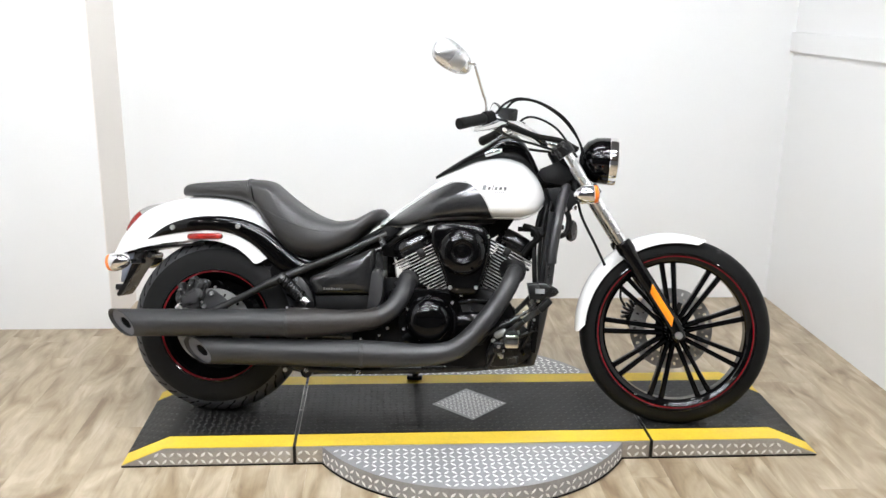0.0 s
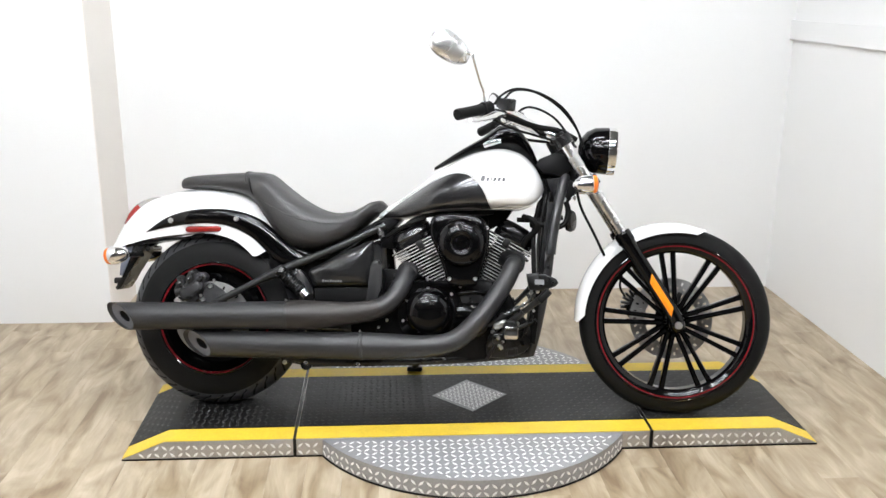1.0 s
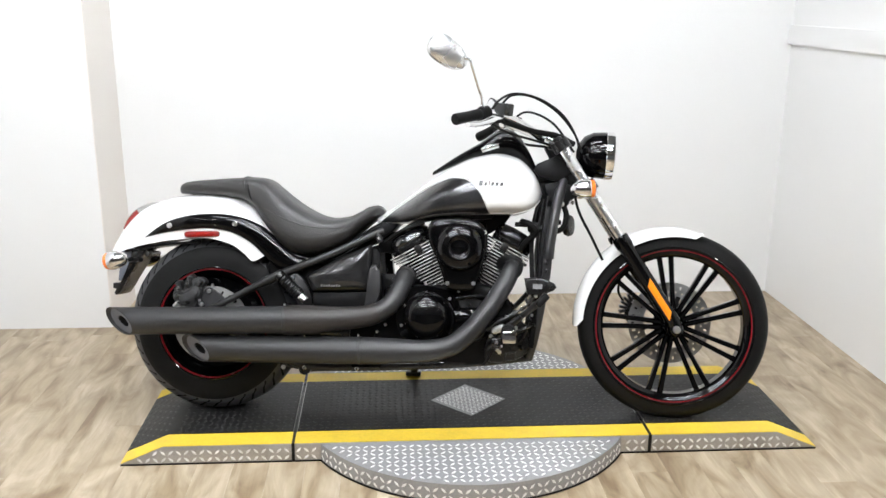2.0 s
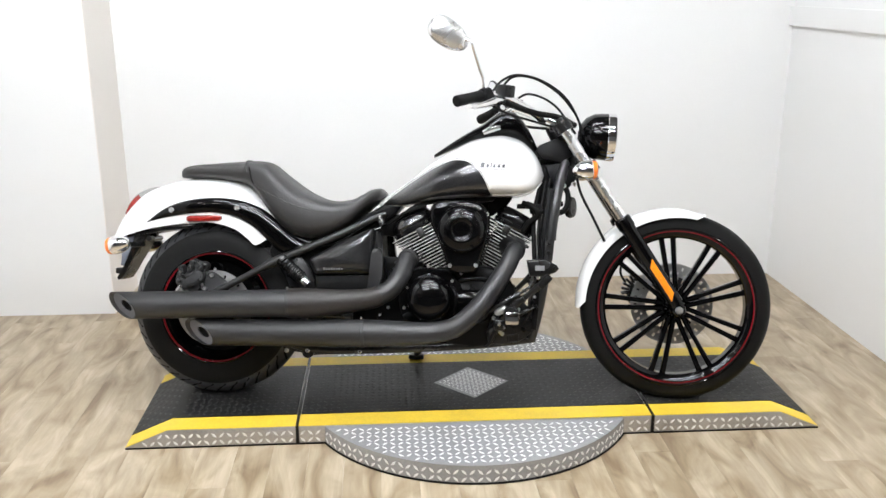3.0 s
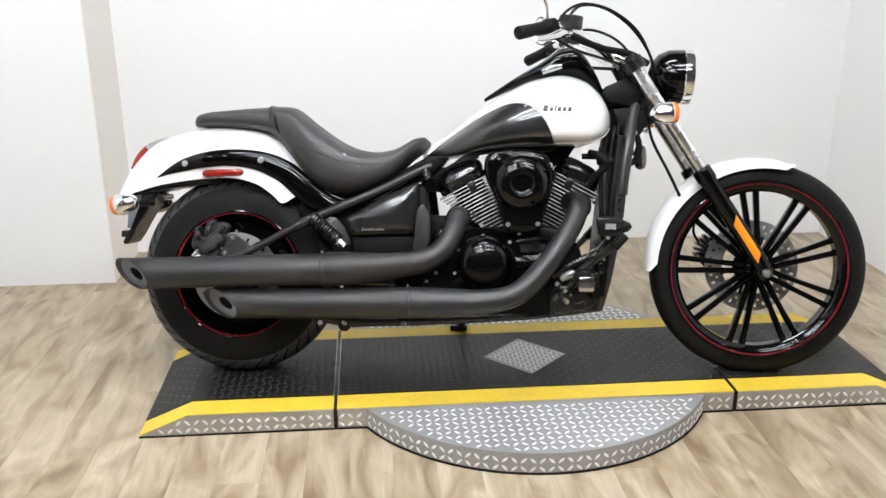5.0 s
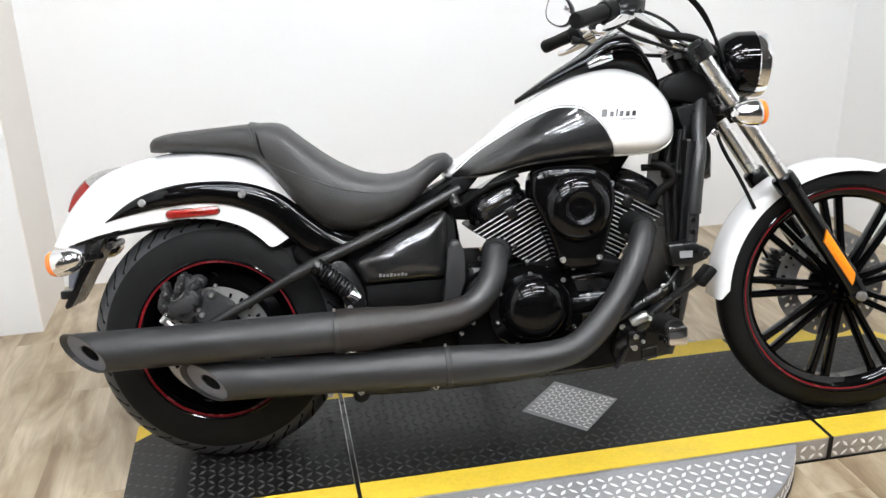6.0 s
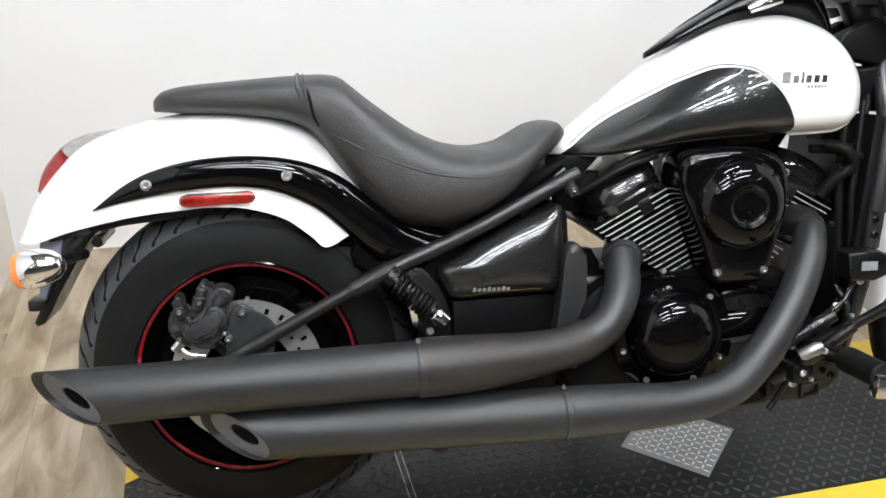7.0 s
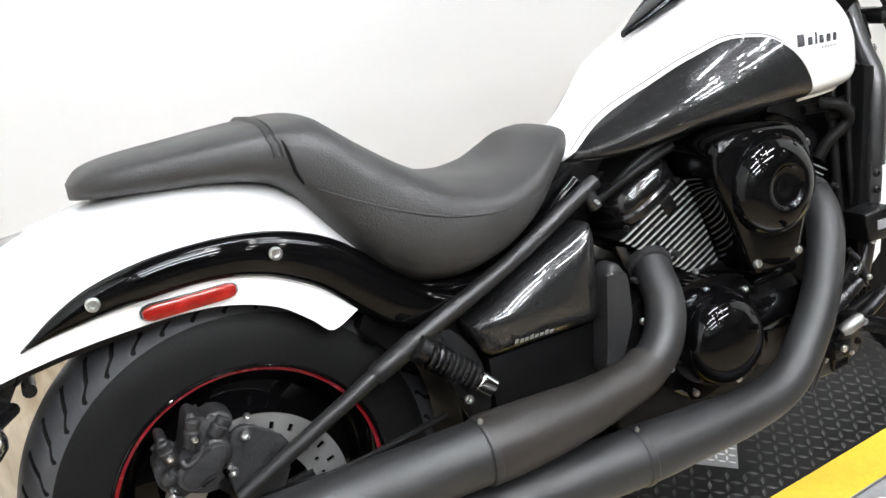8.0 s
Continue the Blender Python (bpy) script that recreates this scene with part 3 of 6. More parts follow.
def brake_disc(centre, r, y, parent, holes=30, r_in=0.06):
    """A drilled steel rotor: a ring of wedges with real holes between two rows, on a dark carrier."""
    bm = bmesh.new()
    n = holes * 4
    radii = [r_in + 0.045, r_in + 0.062, r_in + 0.068, r - 0.03, r - 0.024, r - 0.012, r - 0.006, r]
    vs = {}
    for i in range(n):
        a = 2 * math.pi * i / n
        for k, q in enumerate(radii):
            for s in (0, 1):
                vs[i, k, s] = bm.verts.new((centre.x + q * math.cos(a), y + (s - 0.5) * 0.005, centre.z + q * math.sin(a)))
    for i in range(n):
        j = (i + 1) % n
        gone = {k for k in range(len(radii) - 1) if (k == 4 and i % 4 == 0) or (k == 1 and i % 4 == 2)}
        for k in range(len(radii) - 1):
            if k in gone:
                for p, q in (((i, k), (j, k)), ((j, k), (j, k + 1)), ((j, k + 1), (i, k + 1)), ((i, k + 1), (i, k))):
                    bm.faces.new((vs[(*p, 0)], vs[(*q, 0)], vs[(*q, 1)], vs[(*p, 1)]))
                continue
            for s in (0, 1):
                bm.faces.new([vs[(*p, s)] for p in ((i, k), (j, k), (j, k + 1), (i, k + 1))])
        for k in (0, len(radii) - 1):
            bm.faces.new((vs[i, k, 0], vs[j, k, 0], vs[j, k, 1], vs[i, k, 1]))
    d = part("brake_disc", bm, ROTOR, parent, "drilled steel brake disc")
    bm = bmesh.new()
    lathe(bm, [(0.03, y - 0.004), (r_in + 0.01, y - 0.004), (r_in + 0.01, y + 0.004), (0.03, y + 0.004)], centre, (0, 1, 0), 40, True)
    for k in range(6):
        a = radians(60 * k + 12)
        m = Matrix.Translation((centre.x, y, centre.z)) @ Euler((0, -a, 0)).to_matrix().to_4x4()
        box(bm, (r_in + 0.004, -0.0045, -0.009), (r_in + 0.052, 0.0045, 0.009), 0.002, m)
    part("disc_carrier", bm, SATIN, d)
    return d


def wheels():
    fw = rim("front_wheel", FA, 0.284, 0.248, 0.041, bike, 0.276, "gloss black cast front wheel with red stripe", 0.0042)
    tyre("tyre", FA, 0.339, 0.276, 0.045, fw, 0, 128)
    spokes(FA, 9, 0.036, 0.252, 97, 0.02, 0.014, 0.009, 0.021, fw)
    bm = bmesh.new()
    lathe(bm, [(0.0005, -0.05), (0.03, -0.05), (0.036, -0.03), (0.043, -0.02), (0.043, 0.02), (0.036, 0.03), (0.03, 0.05), (0.0005, 0.05)], FA, (0, 1, 0), 32)
    part("hub", bm, GLOSS, fw)
    brake_disc(FA, 0.15, 0.062, fw, 30, 0.05)
    rw = rim("rear_wheel", RA, 0.206, 0.165, 0.083, bike, 0.196, "gloss black cast rear wheel with red stripe")
    tyre("tyre", RA, 0.317, 0.2, 0.09, rw, 40)
    spokes(RA, 9, 0.05, 0.17, 90, 0.03, 0.02, 0.009, 0.018, rw)
    bm = bmesh.new()
    lathe(bm, [(0.0005, -0.08), (0.04, -0.08), (0.06, -0.05), (0.06, 0.07), (0.0005, 0.07)], RA, (0, 1, 0), 32)
    part("hub", bm, GLOSS, rw)
    # closed black disc added to hide the spokes, as the wheel's inner shade would
    bm = bmesh.new()
    lathe(bm, [(0.05, -0.04), (0.168, -0.032), (0.168, 0.012), (0.05, 0.012)], RA, (0, 1, 0), 48, True)
    part("shade_disc", bm, GLOSS, rw)
    brake_disc(RA, 0.135, -0.105, rw, 26, 0.035)


wheels()


def shell(stations, half, m=16, power=2.5, thick=0.004):
    """A curved mudguard from stations of (ridge x, z, edge x, z): inner and outer skins joined along the rim."""
    bm = bmesh.new()
    outer, inner = [], []
    for i, (rx, rz, ex, ez) in enumerate(stations):
        w = half(i / (len(stations) - 1))
        o, q = [], []
        for k in range(2 * m + 1):
            t = k / m - 1
            c = math.cos(t * math.pi / 2) if abs(t) < 1 else 0.0
            up = max(c, 0.0) ** (2 / power)
            side = math.copysign(abs(math.sin(t * math.pi / 2)) ** (2 / power), t)
            p = Vector((ex + (rx - ex) * up, w * side, ez + (rz - ez) * up))
            o.append(p)
            n = Vector((rx - ex, 0, rz - ez)).normalized() * up + Vector((0, side, 0))
            q.append(p - n.normalized() * thick)
        outer.append(o)
        inner.append(q)
    a, b = loft(bm, outer, False), loft(bm, inner, False)
    for u, v in ((a[0], b[0]), (a[-1], b[-1])):
        for i in range(2 * m):
            bm.faces.new((u[i], u[i + 1], v[i + 1], v[i]))
    for e in (0, 2 * m):
        for i in range(len(a) - 1):
            bm.faces.new((a[i][e], a[i + 1][e], b[i + 1][e], b[i][e]))
    return bm


def stations_of(keys, n):
    """Smoothly spaced stations from a few."""
    ridge = spline([(k[0], 0, k[1]) for k in keys], n)
    edge = spline([(k[2], 0, k[3]) for k in keys], n)
    return [(a.x, a.z, b.x, b.z) for a, b in zip(ridge, edge)]


REAR_GUARD = [
    (-0.388, 0.569, -0.35, 0.565), (-0.362, 0.628, -0.295, 0.583), (-0.322, 0.684, -0.235, 0.598), (-0.268, 0.732, -0.17, 0.610),
    (-0.19, 0.762, -0.1, 0.618), (-0.1, 0.781, -0.04, 0.622), (0.0, 0.785, 0.015, 0.618), (0.08, 0.772, 0.078, 0.598), (0.15, 0.742, 0.122, 0.566), (0.2, 0.7, 0.15, 0.543), (0.228, 0.66, 0.19, 0.562),
]


def mudguards():
    g = part("rear_mudguard", shell(stations_of(REAR_GUARD, 4), lambda t: 0.088 + 0.032 * min(1.0, t * 1.9), 18, 3.0), PEARL, bike, "pearl white rear mudguard")
    n = 26
    front = []
    for i in range(n + 1):
        a = radians(181 - 107 * i / n)
        ro = 0.356 + 0.006 * math.sin(math.pi * i / n) - 0.012 * (i / n) ** 6
        re = 0.322 + (0.022 if i in (0, n) else 0.0)
        front.append((FA.x + ro * math.cos(a), FA.z + ro * math.sin(a), FA.x + re * math.cos(a), FA.z + re * math.sin(a)))
    part("front_mudguard", shell(front, lambda t: 0.062, 14, 3.2), PEARL, bike, "pearl white front mudguard")
    return g


rear_guard = mudguards()


# ---- tank ----
TANK_TOP = [(0.585, 0.715), (0.62, 0.733), (0.673, 0.768), (0.774, 0.846), (0.836, 0.886), (0.938, 0.933), (1.02, 0.947), (1.085, 0.932), (1.135, 0.893), (1.165, 0.845), (1.178, 0.805)]
TANK_LOW = [(0.585, 0.688), (0.65, 0.684), (0.8, 0.71), (0.98, 0.722), (1.08, 0.725), (1.135, 0.742), (1.165, 0.772), (1.178, 0.8)]
TANK_HALF = [(0.585, 0.04), (0.62, 0.075), (0.7, 0.138), (0.8, 0.195), (0.9, 0.22), (1.0, 0.228), (1.08, 0.21), (1.135, 0.165), (1.165, 0.1), (1.178, 0.03)]


def tank_bow(x):
    """How square the tank's upper half is: sharper towards the saddle."""
    return 1.5 + 0.7 * min(1.0, max(0.0, (x - 0.62) / 0.3))


def tank_y(x, z, lift=0.0):
    """Half width of the tank at (x, z)."""
    top, low, w = curve(TANK_TOP, x), curve(TANK_LOW, x), curve(TANK_HALF, x)
    mid = low + (top - low) * 0.33
    t, p = ((z - mid) / (top - mid), tank_bow(x)) if z > mid else ((mid - z) / (mid - low), 4.5)
    return w * max(0.0, 1 - min(1.0, max(0.0, t)) ** p) ** (1 / p) + lift


def tank_shape():
    bm = bmesh.new()
    rings = []
    xs = [0.585 + (1.178 - 0.585) * (0.5 - 0.5 * math.cos(math.pi * i / 60)) for i in range(61)]
    for x in xs:
        top, low, w = curve(TANK_TOP, x), curve(TANK_LOW, x), curve(TANK_HALF, x)
        mid = low + (top - low) * 0.33
        ring = []
        for k in range(56):
            a = 2 * math.pi * k / 56
            c, s = math.cos(a), math.sin(a)
            p, h = (tank_bow(x), top - mid) if s > 0 else (4.5, mid - low)
            ring.append(Vector((x, w * math.copysign(abs(c) ** (2 / p), c), mid + h * math.copysign(abs(s) ** (2 / p), s))))
        rings.append(ring)
    loft(bm, rings)
    return bm


# knee panel on each side: upper and lower edge over x
PANEL_TOP = [(0.6, 0.693), (0.66, 0.742), (0.728, 0.786), (0.8, 0.826), (0.862, 0.846), (0.9, 0.841), (0.93, 0.82), (0.955, 0.79), (0.985, 0.727)]
PANEL_LOW = [(0.6, 0.69), (0.66, 0.69), (0.8, 0.713), (0.985, 0.7255)]


def tank_side(s, tank):
    bm = bmesh.new()
    n, m = 70, 16
    grid = []
    for i in range(n + 1):
        x = 0.6 + 0.385 * (0.5 - 0.5 * math.cos(math.pi * i / n))
        a, b = max(curve(PANEL_LOW, x), curve(TANK_LOW, x) + 0.003), curve(PANEL_TOP, x)
        grid.append([bm.verts.new((x, s * tank_y(x, a + (b - a) * j / m, 0.0028), a + (b - a) * j / m)) for j in range(m + 1)])
    for a, b in zip(grid, grid[1:]):
        for j in range(m):
            bm.faces.new((a[j], a[j + 1], b[j + 1], b[j]))
    part("knee_panel", bm, METALLIC, tank, "metallic black tank panel", 180)
    line = []
    for i in range(49):
        x = 0.612 + 0.37 * (0.5 - 0.5 * math.cos(math.pi * i / 48))
        z = curve(PANEL_TOP, x) + 0.001
        line.append((x, s * tank_y(x, z, 0.0035), z))
    bm = bmesh.new()
    tube(bm, line, 0.0014, 6, 1)
    part("pinstripe", bm, PEARL, tank, "thin white pinstripe")
    if s > 0:
        return
    bm = bmesh.new()
    up = [(x, s * tank_y(x, z + 0.0042, 0.0008), z + 0.0042) for x, y, z in line]
    tube(bm, up, 0.0009, 6, 1)
    part("pinstripe", bm, DARK_MARK, tank, "thin dark red-grey pinstripe")


def bar(bm, x0, z0, w, h, lean, y_at):
    """One slanted bar of a badge that follows the surface y_at(x, z)."""
    rows = [[bm.verts.new((x0 + w * i / 2 + lean * h * j / 3, y_at(x0 + w * i / 2, z0 + h * j / 3), z0 + h * j / 3)) for i in range(3)] for j in range(4)]
    for a, b in zip(rows, rows[1:]):
        for i in range(2):
            bm.faces.new((a[i], a[i + 1], b[i + 1], b[i]))


def tank():
    t = part("fuel_tank", tank_shape(), PEARL, bike, "pearl white teardrop fuel tank")
    for s in (-1, 1):
        tank_side(s, t)
        bm = bmesh.new()
        tube(bm, [(x, s * tank_y(x, curve(TANK_LOW, x) + 0.006, -0.001), curve(TANK_LOW, x) + 0.003) for x in (0.99 + 0.0045 * k for k in range(40))], 0.0028, 8, 1)
        part("seam_flange", bm, PEARL, t, "rolled white lower edge of the tank")
        # tank badge, drawn as plain slanted bars
        bm = bmesh.new()
        for x0, w, h in ((0.947, 0.0135, 0.0185), (0.9665, 0.0095, 0.0125), (0.981, 0.0042, 0.0185), (0.9895, 0.0095, 0.0125), (1.0045, 0.01, 0.0125), (1.0205, 0.01, 0.0125)):
            bar(bm, x0, 0.8175, w, h, 0.22, lambda x, z: s * tank_y(x, z, 0.0016))
        part("badge", bm, BADGE, t, "dark tank badge as plain bars")
        bm = bmesh.new()
        for k in range(6):
            bar(bm, 0.992 + 0.0066 * k, 0.8085, 0.0042, 0.0042, 0.2, lambda x, z: s * tank_y(x, z, 0.0016))
        part("small_badge", bm, GREY_MARK, t, "small grey lower line of the badge")
    # console on top of the tank
    bm = bmesh.new()
    top = [(0.78, 0.878), (0.87, 0.938), (0.95, 0.985), (1.02, 1.03), (1.06, 1.035), (1.09, 1.015), (1.13, 0.955), (1.155, 0.905)]
    low = [(0.78, 0.866), (0.87, 0.905), (0.95, 0.93), (1.06, 0.93), (1.13, 0.89), (1.155, 0.86)]
    half = [(0.78, 0.006), (0.83, 0.03), (0.92, 0.055), (1.0, 0.075), (1.06, 0.08), (1.12, 0.065), (1.155, 0.04)]
    rings = []
    for i in range(36):
        x = 0.78 + 0.375 * i / 35
        a, b, w = curve(low, x), curve(top, x), curve(half, x)
        rings.append([Vector((x, w * math.copysign(abs(math.cos(q)) ** 0.8, math.cos(q)), (a + b) / 2 + (b - a) / 2 * math.copysign(abs(math.sin(q)) ** 0.7, math.sin(q)))) for q in (2 * math.pi * k / 28 for k in range(28))])
    loft(bm, rings)
    c = part("console", bm, GLOSS, t, "gloss black tank console")
    for sd in (-1, 1):
        bm = bmesh.new()
        rounded_tab = [Vector((0.958, sd * 0.07, 0.952)), Vector((0.985, sd * 0.075, 0.963)), Vector((1.018, sd * 0.078, 0.97))]
        tube(bm, rounded_tab, [0.008, 0.0115, 0.008], 10, 4)
        part("console_emblem", bm, CHROME, c, "small chrome emblem")
    bm = bmesh.new()
    lathe(bm, [(0.05, -0.01), (0.05, 0.004), (0.044, 0.007), (0.0005, 0.006)], (1.015, 0, 1.022), (-0.55, 0, 0.83), 32)
    part("speedometer", bm, CLEAR, c, "round speedometer glass")


tank()


# ---- seat ----
SEAT_TOP = [(-0.145, 0.806), (-0.125, 0.822), (-0.09, 0.83), (0.0, 0.838), (0.1, 0.845), (0.15, 0.847), (0.183, 0.843), (0.2, 0.831), (0.23, 0.806), (0.257, 0.785), (0.3, 0.754), (0.342, 0.73), (0.39, 0.711), (0.44, 0.704), (0.49, 0.711), (0.53, 0.73), (0.56, 0.747), (0.588, 0.752), (0.608, 0.738)]
SEAT_LOW = [(-0.145, 0.785), (-0.05, 0.779), (0.056, 0.77), (0.11, 0.757), (0.145, 0.728), (0.17, 0.69), (0.2, 0.65), (0.25, 0.594), (0.3, 0.566), (0.35, 0.562), (0.4, 0.572), (0.485, 0.614), (0.54, 0.668), (0.58, 0.7), (0.608, 0.722)]
SEAT_HALF = [(-0.145, 0.022), (-0.138, 0.05), (-0.12, 0.074), (-0.09, 0.09), (0.0, 0.105), (0.11, 0.122), (0.16, 0.135), (0.25, 0.165), (0.34, 0.175), (0.42, 0.168), (0.5, 0.145), (0.56, 0.115), (0.59, 0.085), (0.608, 0.045)]


def seat_ring(x, lift=0.0, m=44):
    b, a, w = curve(SEAT_TOP, x), curve(SEAT_LOW, x), curve(SEAT_HALF, x)
    out = []
    for k in range(m):
        q = 2 * math.pi * k / m
        c, s = math.cos(q), math.sin(q)
        out.append(Vector((x, (w + lift) * math.copysign(abs(c) ** 0.62, c), (a + b) / 2 + ((b - a) / 2 + lift) * math.copysign(abs(s) ** (0.55 if s > 0 else 0.75), s))))
    return out


def seat():
    bm = bmesh.new()
    rings = []
    n = 90
    for i in range(n + 1):
        x = -0.145 + 0.753 * (0.5 - 0.5 * math.cos(math.pi * i / n)) ** 0.95
        ring = seat_ring(x)
        rings.append(ring)
    loft(bm, rings)
    s = part("seat", bm, VINYL, bike, "black vinyl stepped saddle", 70)
    # welt between pillion and rider pads, and a stitched line below the rider pad's shoulder
    for x, r in ((0.112, 0.0042), (0.121, 0.0022)):
        bm = bmesh.new()
        ring = seat_ring(x, 0.0005, 64)[:33]
        tube(bm, [p + Vector((0.012 * (1 - p.z / 0.846) * 8 if p.z < 0.82 else 0, 0, 0)) for p in ring], r, 8, 1)
        part("welt", bm, VINYL, s)
    # side seam running down from the rider pad's shoulder: a dark cord paints its shade
    for sd in (-1, 1):
        line = []
        for x, f in ((0.128, 5), (0.131, 4), (0.134, 3), (0.138, 2), (0.146, 1)):
            ring = [p for p in seat_ring(x, 0.0006, 64) if p.y * sd > 0]
            low, high = min(p.z for p in ring), max(p.z for p in ring)
            z = low + (high - low) * (0.12 + 0.13 * f)
            line.append(min((p for p in ring if abs(p.y) > 0.05), key=lambda p: abs(p.z - z)))
        bm = bmesh.new()
        tube(bm, line, [0.001, 0.0022, 0.0026, 0.0026, 0.0015], 8, 4)
        part("seam", bm, RECESS_SHADE, s, "dark cord for the shade in the side seam")
    # crease round the side of the rider pad
    for sd in (-1, 1):
        line = []
        for x, z in ((0.162, 0.748), (0.208, 0.724), (0.271, 0.696), (0.338, 0.674), (0.411, 0.664), (0.47, 0.667), (0.51, 0.675)):
            b, a, w = curve(SEAT_TOP, x), curve(SEAT_LOW, x), curve(SEAT_HALF, x)
            t = (z - (a + b) / 2) / ((b - a) / 2)
            sn = min(0.999, abs(t)) ** (1 / (0.55 if t > 0 else 0.75))
            line.append((x, sd * w * math.sqrt(1 - sn * sn) ** 0.62, z))
        bm = bmesh.new()
        tube(bm, line, [0.0006, 0.0013, 0.0015, 0.0015, 0.0013, 0.0006], 6, 6)
        part("seam", bm, VINYL, s, "fine stitched crease")
    return s


seat()


# ---- exhaust ----
def exhaust():
    for name, tip, path, radii, seam, lab in (
        ("exhaust", (-0.284, -0.235, 0.332), [(-0.284, -0.235, 0.332), (0.0, -0.238, 0.34), (0.29, -0.242, 0.348), (0.40, -0.24, 0.351), (0.49, -0.236, 0.356), (0.582, -0.226, 0.367), (0.644, -0.21, 0.399), (0.68, -0.18, 0.451), (0.695, -0.135, 0.495), (0.715, -0.09, 0.515)], [0.047, 0.047, 0.0475, 0.042, 0.037, 0.034, 0.033, 0.0325, 0.0318, 0.031], 0.3, "upper matte black exhaust pipe and muffler"),
        ("exhaust", (-0.02, -0.22, 0.242), [(-0.02, -0.22, 0.242), (0.25, -0.232, 0.245), (0.545, -0.245, 0.249), (0.66, -0.245, 0.25), (0.77, -0.245, 0.252), (0.86, -0.242, 0.27), (0.925, -0.229, 0.318), (0.988, -0.209, 0.393), (1.042, -0.175, 0.477), (1.068, -0.136, 0.528), (1.084, -0.08, 0.55)], [0.046, 0.046, 0.0465, 0.043, 0.038, 0.0345, 0.034, 0.033, 0.0318, 0.031, 0.031], 0.555, "lower matte black exhaust pipe and muffler"),
    ):
        bm = bmesh.new()
        tube(bm, path, radii, 40, 10, caps=False)
        # the end is cut on a slant: the upper, inner side reaches further back
        k1, k2 = 0.6, 1.2
        for v in bm.verts:
            d = v.co.x - tip[0]
            if d < 0.14:
                v.co.x += (-(v.co.z - tip[2]) * k1 - (v.co.y - tip[1]) * k2) * (1 - max(0.0, d) / 0.14)
        e = part(name, bm, HEAT, bike, lab, 50)
        r0 = radii[0]
        for nm, mat, rr, clab in (
            ("pipe_lip", HEAT, [(r0, 0.0), (r0 - 0.0012, -0.0012), (r0 - 0.0028, 0.0), (r0 - 0.003, 0.02)], ""),
            ("end_cap", ENDCAP, [(r0 - 0.003, 0.014), (0.022, 0.013), (0.0195, 0.014), (0.0185, 0.018)], "grey slash-cut end cap"),
            ("outlet_pipe", RECESS_SHADE, [(0.0187, 0.016), (0.0182, 0.075), (0.0005, 0.076)], "dark outlet of the muffler"),
        ):
            bm = bmesh.new()
            rings = [[Vector((tip[0] + h - r * math.sin(2 * math.pi * k / 40) * k1 - r * math.cos(2 * math.pi * k / 40) * k2, tip[1] + r * math.cos(2 * math.pi * k / 40), tip[2] + r * math.sin(2 * math.pi * k / 40))) for k in range(40)] for r, h in rr]
            loft(bm, rings, True, False)
            part(nm, bm, mat, e, clab)
        if seam < 0.4:
            # wider heat shield that sleeves the pipe ahead of the muffler
            bm = bmesh.new()
            tube(bm, [(0.3, -0.2418, 0.3483), (0.303, -0.2418, 0.3484), (0.36, -0.2412, 0.3496), (0.42, -0.2394, 0.3518), (0.49, -0.236, 0.356), (0.572, -0.227, 0.3655), (0.607, -0.22, 0.377)], [0.0485, 0.0515, 0.0505, 0.047, 0.041, 0.0365, 0.0358], 40, 5)
            part("heat_shield", bm, HEAT_BROWN, e, "heat-tinted brownish black shield sleeve")
        bm = bmesh.new()
        g = 0.0 if seam < 0.4 else -0.0024
        lathe(bm, [(0.049 + g, -0.008), (0.0506 + g, -0.006), (0.0506 + g, 0.004), (0.049 + g, 0.006), (0.044, 0.006), (0.044, -0.008)], (seam, path[2][1] - 0.001, path[2][2]), (1, 0, 0.02), 40, True)
        part("clamp_band", bm, HEAT, e)
        if seam < 0.4:
            # dark ring paints the shade of the gap beside the clamp
            bm = bmesh.new()
            lathe(bm, [(0.0492, 0.0065), (0.0496, 0.0078), (0.0492, 0.0092), (0.044, 0.0092), (0.044, 0.0065)], (seam, path[2][1] - 0.001, path[2][2]), (1, 0, 0.02), 40, True)
            part("gap_shade_ring", bm, RECESS_SHADE, e, "dark ring for the shaded gap beside the clamp")
        bolt("clamp_bolt", (seam - 0.005, path[2][1] - 0.012, path[2][2] + 0.05), e, 0.004, (0, -0.3, 1))


exhaust()


# ---- fork ----
def fork_at(z, y=0.0):
    """A point of the fork's line at height z."""
    return Vector((1.636 - 0.66 * (z - 0.379), y, z))


